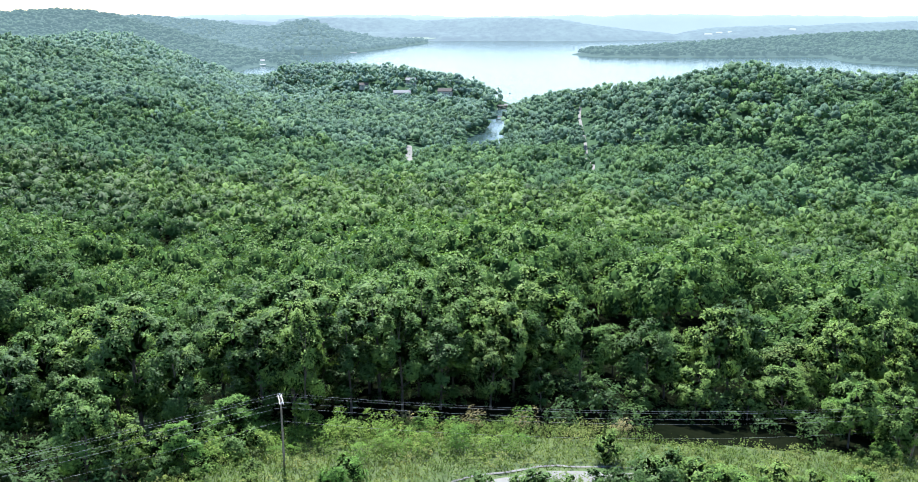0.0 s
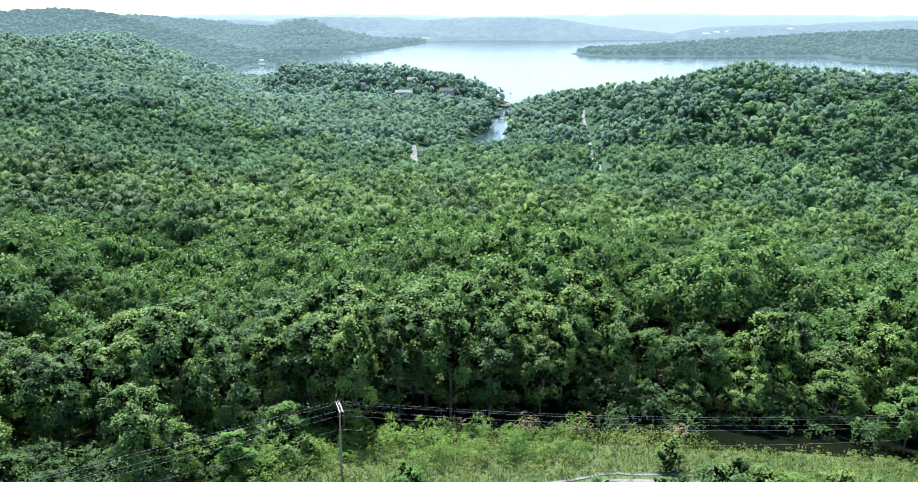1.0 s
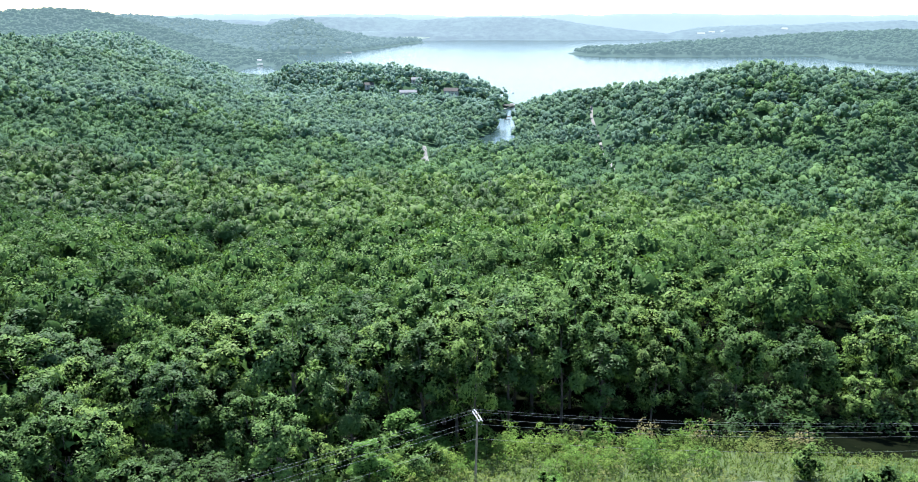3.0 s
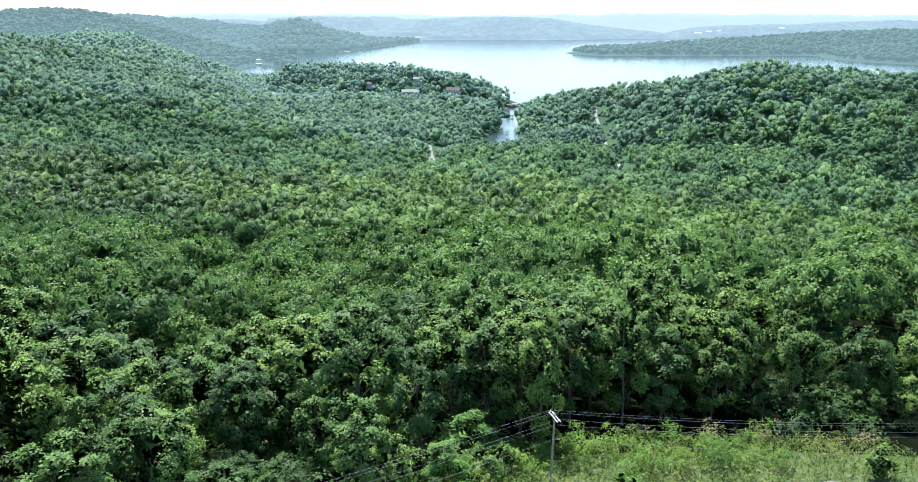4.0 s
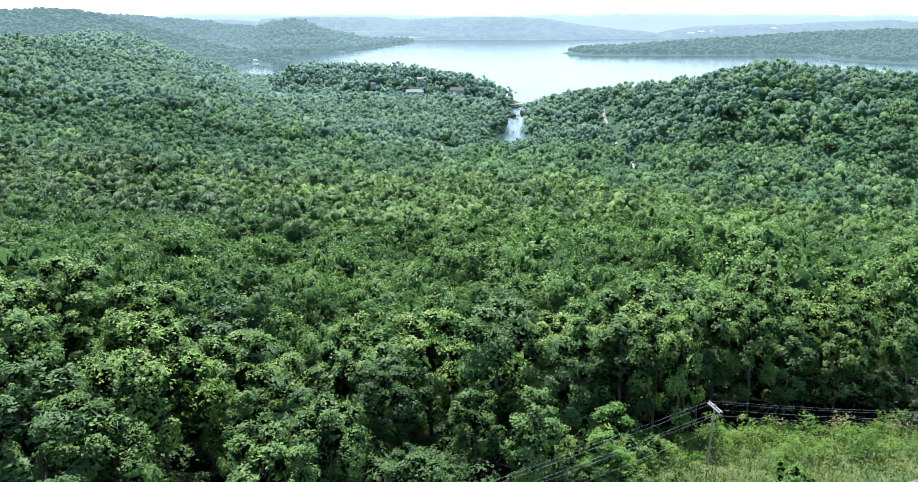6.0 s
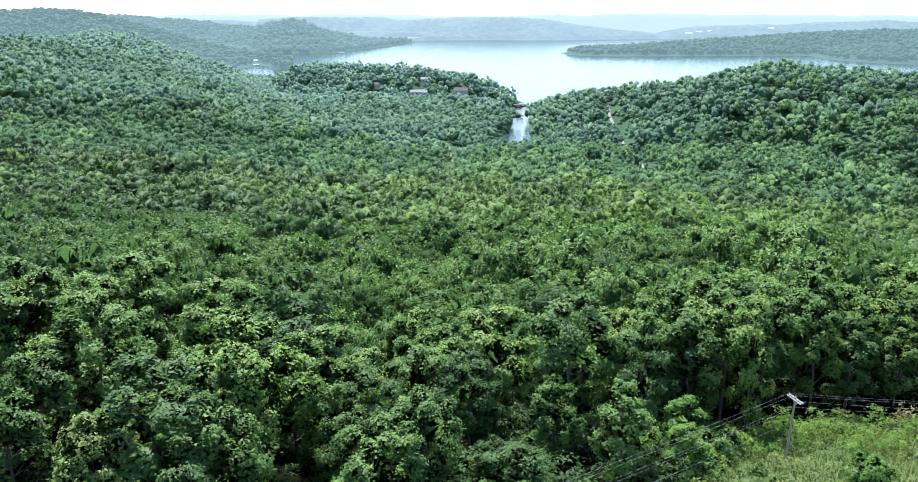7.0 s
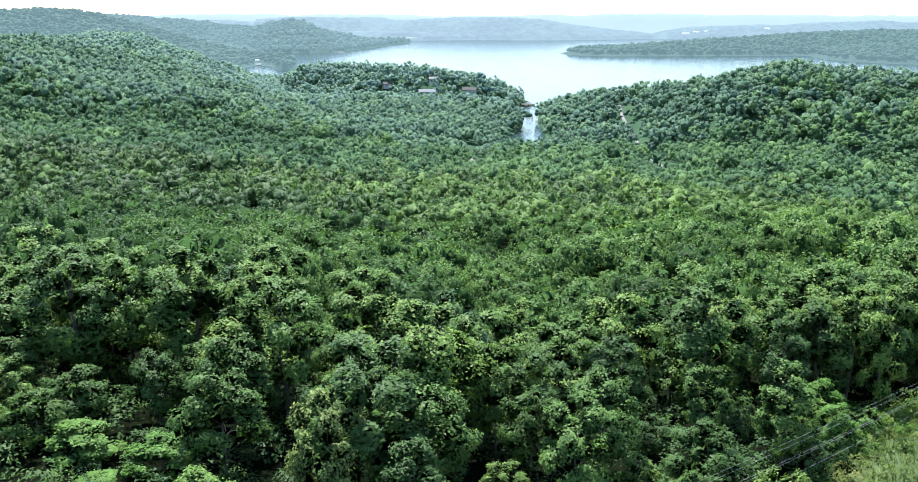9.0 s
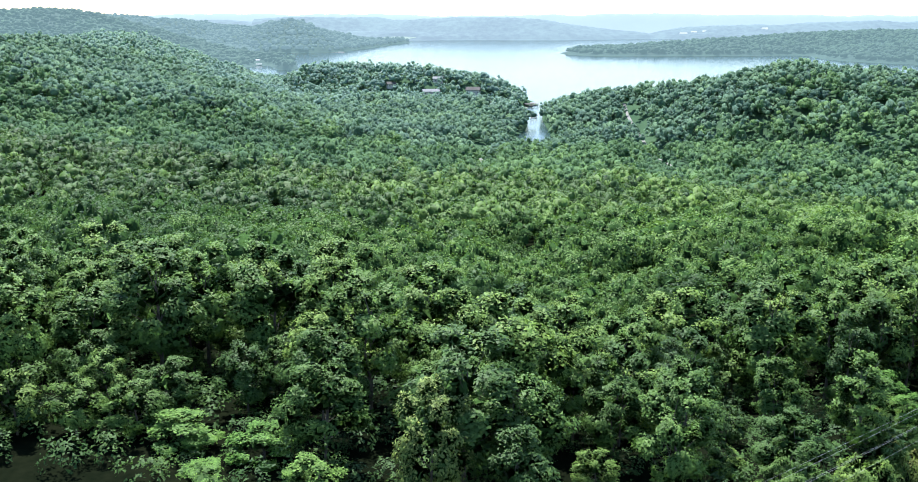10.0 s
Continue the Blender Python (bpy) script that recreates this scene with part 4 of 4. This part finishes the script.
# place, height, turn of the crossarms; the corner pole leans into the bend of the line
POLES = [(pose(-22.9, 102.2, height(-22.9, 102.2), 4.6, 1.1, 0), 10.55, -72.0), (pose(70, 121, height(70, 121), 1.0, 4.0, 0), 8.2, -80.0), (pose(-90, 57, height(-90, 57)), 10.2, -56.0)]
for place, h, a in POLES:
    power_pole(place, h, a)


def cable(p0, p1, sag, r=0.009):
    cu = bpy.data.curves.new("power_cable", "CURVE")
    cu.dimensions, cu.bevel_depth, cu.bevel_resolution = "3D", r, 1
    sp = cu.splines.new("POLY")
    sp.points.add(24)
    for k in range(25):
        u = k / 24
        q = Vector(p0).lerp(Vector(p1), u)
        sp.points[k].co = (q.x, q.y, q.z - 4 * sag * u * (1 - u), 1)
    cu.materials.append(M_wire)
    return tagged(new("power_cable", cu), "thin pale power cable sagging between the poles", "cable", "power line cables")


def pole_point(i, u, down):
    place, h, a = POLES[i]
    return place @ pose(0, 0, h - down, 0, 0, a) @ Vector((u, 0, 0))


for i, j, sag in ((0, 1, 1.7), (0, 2, 0.5)):
    for u, down in ((-1.15, 0.1), (-0.5, 0.1), (1.15, 0.1), (0.2, 1.4), (0.2, 3.4)):
        cable(pole_point(i, u, down), pole_point(j, u, down), sag * (1.0 if down < 3 else 1.2))

# ------------------------------------------------------------------ weeds, shrubs and saplings of the clearing
def in_clearing(x, y, gap=3.0):
    return (y < edge_y(x) - 4.0 * smooth(-34, -24, x) - 5.5 * smooth(16, 34, x)) & (np.abs(y - road_y(x)) > gap) & (x > -46)


X, Y = scatter(61, -46, 95, 88, 128, 1.4, lambda x, y: in_clearing(x, y, 3.4))
undergrowth("weeds", "sunlit waist-high weeds and brambles along the clearing", 61, X, Y, 1.15, 1.05, 64, 0.2, M_weed, 0.42, 14.0, 0.55)
X, Y = scatter(62, -44, 90, 103, 123, 2.9, lambda x, y: in_clearing(x, y, 5.0) & (y > edge_y(x) - 19) & (x < 12) & (waves(x, y, 16, 4) > -0.5))
undergrowth("bramble", "taller pale green bramble thicket beside the trees", 62, X, Y, 2.5, 1.75, 420, 0.21, M_bramble, 0.5, 12.0, 0.35)
for i, (x, y) in enumerate(((1.5, 117.5), (-9, 118.2), (10, 117.5), (24, 116))):
    dx, dy = np.random.RandomState(i).normal(size=(2, 9)) * 0.8
    undergrowth("dry_grass", "clump of tall dry straw-coloured grass among the weeds", 90 + i, x + dx, y + dy, 2.4, 0.7, 60, 0.2, M_straw, 0.5, 0.0, 0.2)
X, Y = scatter(63, -20, 60, 88, 104, 1.6, lambda x, y: (y < road_y(x) - 1.9) & (y > road_y(x) - 9))
undergrowth("roadside_scrub", "tall pale green scrub on the near side of the road", 63, X, Y, 1.7, 1.0, 90, 0.2, M_weed, 0.25, 9.0, 0.4)

rngw = np.random.RandomState(5)
n = 26000
wx, wy = rngw.uniform(-46, 90, n), rngw.uniform(84, 127, n)
keep = in_clearing(wx, wy, 2.3)
wx, wy = wx[keep], wy[keep]
wz = ground_height(wx, wy)
tall = (0.25 + 0.5 * smooth(3, 9, np.abs(wy - road_y(wx)))) * rngw.uniform(0.5, 1.4, len(wx))
a = rngw.uniform(0, 6.28, len(wx))
lean = rngw.normal(size=(len(wx), 2)) * 0.4
wid = rngw.uniform(0.05, 0.14, len(wx))
P0 = np.stack([wx - np.cos(a) * wid, wy - np.sin(a) * wid, wz - 0.05], 1)
P1 = np.stack([wx + np.cos(a) * wid, wy + np.sin(a) * wid, wz - 0.05], 1)
P2 = np.stack([wx + lean[:, 0] * tall, wy + lean[:, 1] * tall, wz + tall], 1)
v = np.stack([P0, P1, P2], 1).reshape(-1, 3)
tone = np.repeat(np.clip(0.45 + 0.3 * waves(wx, wy, 14, 9) + rngw.normal(size=len(wx)) * 0.2, 0, 1), 3)
tagged(new("grass", mesh_from("grass", v, tris(v), M_weed, tone)), "rough sunlit grass beside the road", "grass", kind="stuff")

shrub_kinds = [make_tree(500 + i, 4.2, 2.8, 8, 6, 2600, 0.22, M_leaf_near if i % 2 else M_leaf_vine, 0.06, "shrub", 2) for i in range(4)]
for t in shrub_kinds:
    tagged(t, "rounded leafy green shrub in the clearing", "shrub", "roadside shrubs")
SHRUBS = [(25, 96.5, 1.3), (35, 97, 1.0), (45, 98, 0.9), (53, 100, 0.8), (30, 94, 1.0), (40, 94.5, 1.0), (20, 93.5, 0.7), (54, 104, 0.75), (60, 114, 0.7), (66, 120, 0.8), (-15, 96.5, 0.95),
          (-33, 101, 0.7), (-38, 98, 0.9), (-30, 107, 0.8), (-34, 111, 1.0), (-40, 104, 1.3), (-28, 114, 0.8), (-44, 93, 1.0), (-50, 86, 0.9), (-26, 96, 0.5), (-27, 101, 0.45)]
for x, y, k in SHRUBS:
    plant(shrub_kinds, "shrub", x, y, k)
sapling_kinds = [make_tree(540 + i, 4.2, 1.5, 7, 4, 700, 0.2, M_leaf_near, 0.2, "sapling", 2) for i in range(3)]
for t in sapling_kinds:
    tagged(t, "thin young dark green sapling by the road", "sapling", "roadside saplings")
SAPLINGS = [(2.5, 93.6, 0.85), (7.5, 94.6, 0.72), (10.5, 94, 0.8), (17.2, 95.2, 1.05), (13.5, 95, 0.7), (20, 105.2, 1.15), (24, 97, 0.9), (30, 99, 1.0), (35, 98, 0.9), (41, 100, 0.8), (9, 94.5, 0.7)]
for x, y, k in SAPLINGS:
    plant(sapling_kinds, "sapling", x, y, k, 1.2)

# ------------------------------------------------------------------ houses, docks and boats by the lake
def build_house(x, y, turn, lx, ly, h, roof, label):
    house = new("house")
    bm = bmesh.new()
    box(bm, Matrix.Translation((0, 0, -2.5)), lx, ly, h + 2.5)
    part("wall", bm, M_roof["far"] if roof == "far" else M_wall, house)
    bm = bmesh.new()
    rise, over = ly * 0.34, 0.7
    a, b = lx / 2 + over, ly / 2 + over
    lower = [(-a, -b, h - 0.3), (a, -b, h - 0.3), (a, b, h - 0.3), (-a, b, h - 0.3)]
    upper = [(-a, -b, h + 0.05), (a, -b, h + 0.05), (a, b, h + 0.05), (-a, b, h + 0.05)]
    vs = [bm.verts.new(p) for p in lower + upper + [(-a, 0, h + rise), (a, 0, h + rise)]]
    for f in ((3, 2, 1, 0), (0, 1, 5, 4), (2, 3, 7, 6), (4, 5, 9, 8), (6, 7, 8, 9), (1, 2, 6, 9, 5), (3, 0, 4, 8, 7)):
        bm.faces.new([vs[i] for i in f])
    top = part("roof", bm, M_roof[roof], house)
    n = max(2, int(lx / 5))
    for k in range(n):
        bm = bmesh.new()
        box(bm, Matrix.Translation((-lx / 2 + lx * (k + 0.5) / n, -ly / 2 - 0.03, h * 0.35)), 1.5, 0.14, 1.4)
        pane = part("window", bm, M_pane, house)
        bm = bmesh.new()
        for dx, dz, w, t in ((0, 0.76, 1.76, 0.13), (0, -0.76, 1.76, 0.13), (-0.82, 0, 0.13, 1.4), (0.82, 0, 0.13, 1.4)):
            box(bm, Matrix.Translation((-lx / 2 + lx * (k + 0.5) / n + dx, -ly / 2 - 0.05, h * 0.35 + 0.7 + dz - t / 2)), w, 0.2, t)
        part("window_frame", bm, M_arm, pane, "white window frame")
    bm = bmesh.new()
    box(bm, Matrix.Translation((lx * 0.28, ly * 0.12, h)), 0.9, 0.9, rise + 0.9)
    part("chimney", bm, M_roof["far" if roof == "far" else "brown"], top)
    house.matrix_basis = pose(x, y, height(x, y) + 0.6, 0, 0, turn)
    return tagged(house, label, "house", "lakeside houses")


for spec in HOUSES:
    build_house(*spec)


def build_dock(x, y, turn, lx, ly, roofed, label):
    dock = new("dock")
    bm = bmesh.new()
    box(bm, Matrix.Translation((0, 0, 0.5)), lx, ly, 0.22)
    part("deck", bm, M_deck, dock)
    for u in (-0.46, 0.46):
        for w in (-0.46, 0.46):
            bm = bmesh.new()
            tube(bm, (u * lx, w * ly, -3.5), (u * lx, w * ly, 3.6 if roofed else 1.3), 0.16, 0.16, 8)
            part("post", bm, M_deck, dock)
    if roofed:
        bm = bmesh.new()
        a, b = lx / 2 + 0.5, ly / 2 + 0.5
        vs = [bm.verts.new(p) for p in ((-a, -b, 3.5), (a, -b, 3.5), (a, b, 3.5), (-a, b, 3.5), (-a, 0, 5.0), (a, 0, 5.0))]
        for f in ((3, 2, 1, 0), (0, 1, 5, 4), (2, 3, 4, 5), (1, 2, 5), (3, 0, 4)):
            bm.faces.new([vs[i] for i in f])
        part("roof", bm, M_roof[roofed], dock)
    dock.matrix_basis = pose(x, y, LAKE, 0, 0, turn)
    return tagged(dock, label, "dock", "lake docks")


build_dock(64, 1290, 15, 15, 9, "brown", "roofed boat dock at the headland tip")
build_dock(74, 1302, -10, 12, 8, "grey", "grey-roofed boat dock at the headland tip")
build_dock(55, 1272, 30, 12, 4, "", "open wooden dock along the headland shore")
build_dock(53, 1150, 5, 8, 5, "brown", "brown-roofed boat dock in the narrow inlet")
build_dock(-505, 2270, 5, 16, 8, "pale", "pale-roofed boat dock in the cove")


def build_boat(x, y, turn, label):
    boat = new("boat")
    bm = bmesh.new()
    ring0 = [(-3.4, -1.1, 0.75), (1.2, -1.2, 0.8), (3.8, 0, 1.0), (1.2, 1.2, 0.8), (-3.4, 1.1, 0.75)]
    ring1 = [(-3.2, -0.8, -0.2), (1.0, -0.8, -0.2), (3.0, 0, -0.2), (1.0, 0.8, -0.2), (-3.2, 0.8, -0.2)]
    top, low = [bm.verts.new(p) for p in ring0], [bm.verts.new(p) for p in ring1]
    for k in range(5):
        bm.faces.new((low[k], low[(k + 1) % 5], top[(k + 1) % 5], top[k]))
    bm.faces.new(top)
    bm.faces.new(low[::-1])
    part("hull", bm, M_hull, boat)
    bm = bmesh.new()
    box(bm, Matrix.Translation((-0.3, 0, 0.7)), 1.8, 1.5, 1.5)
    bmesh.ops.bevel(bm, geom=bm.edges[:], offset=0.12, segments=2)
    part("cabin", bm, M_hull, boat)
    boat.matrix_basis = pose(x, y, LAKE, 0, 0, turn) @ Matrix.Scale(0.7, 4)
    return tagged(boat, label, "boat")


build_boat(88, 1516, 35, "small dark motorboat out on the calm lake")
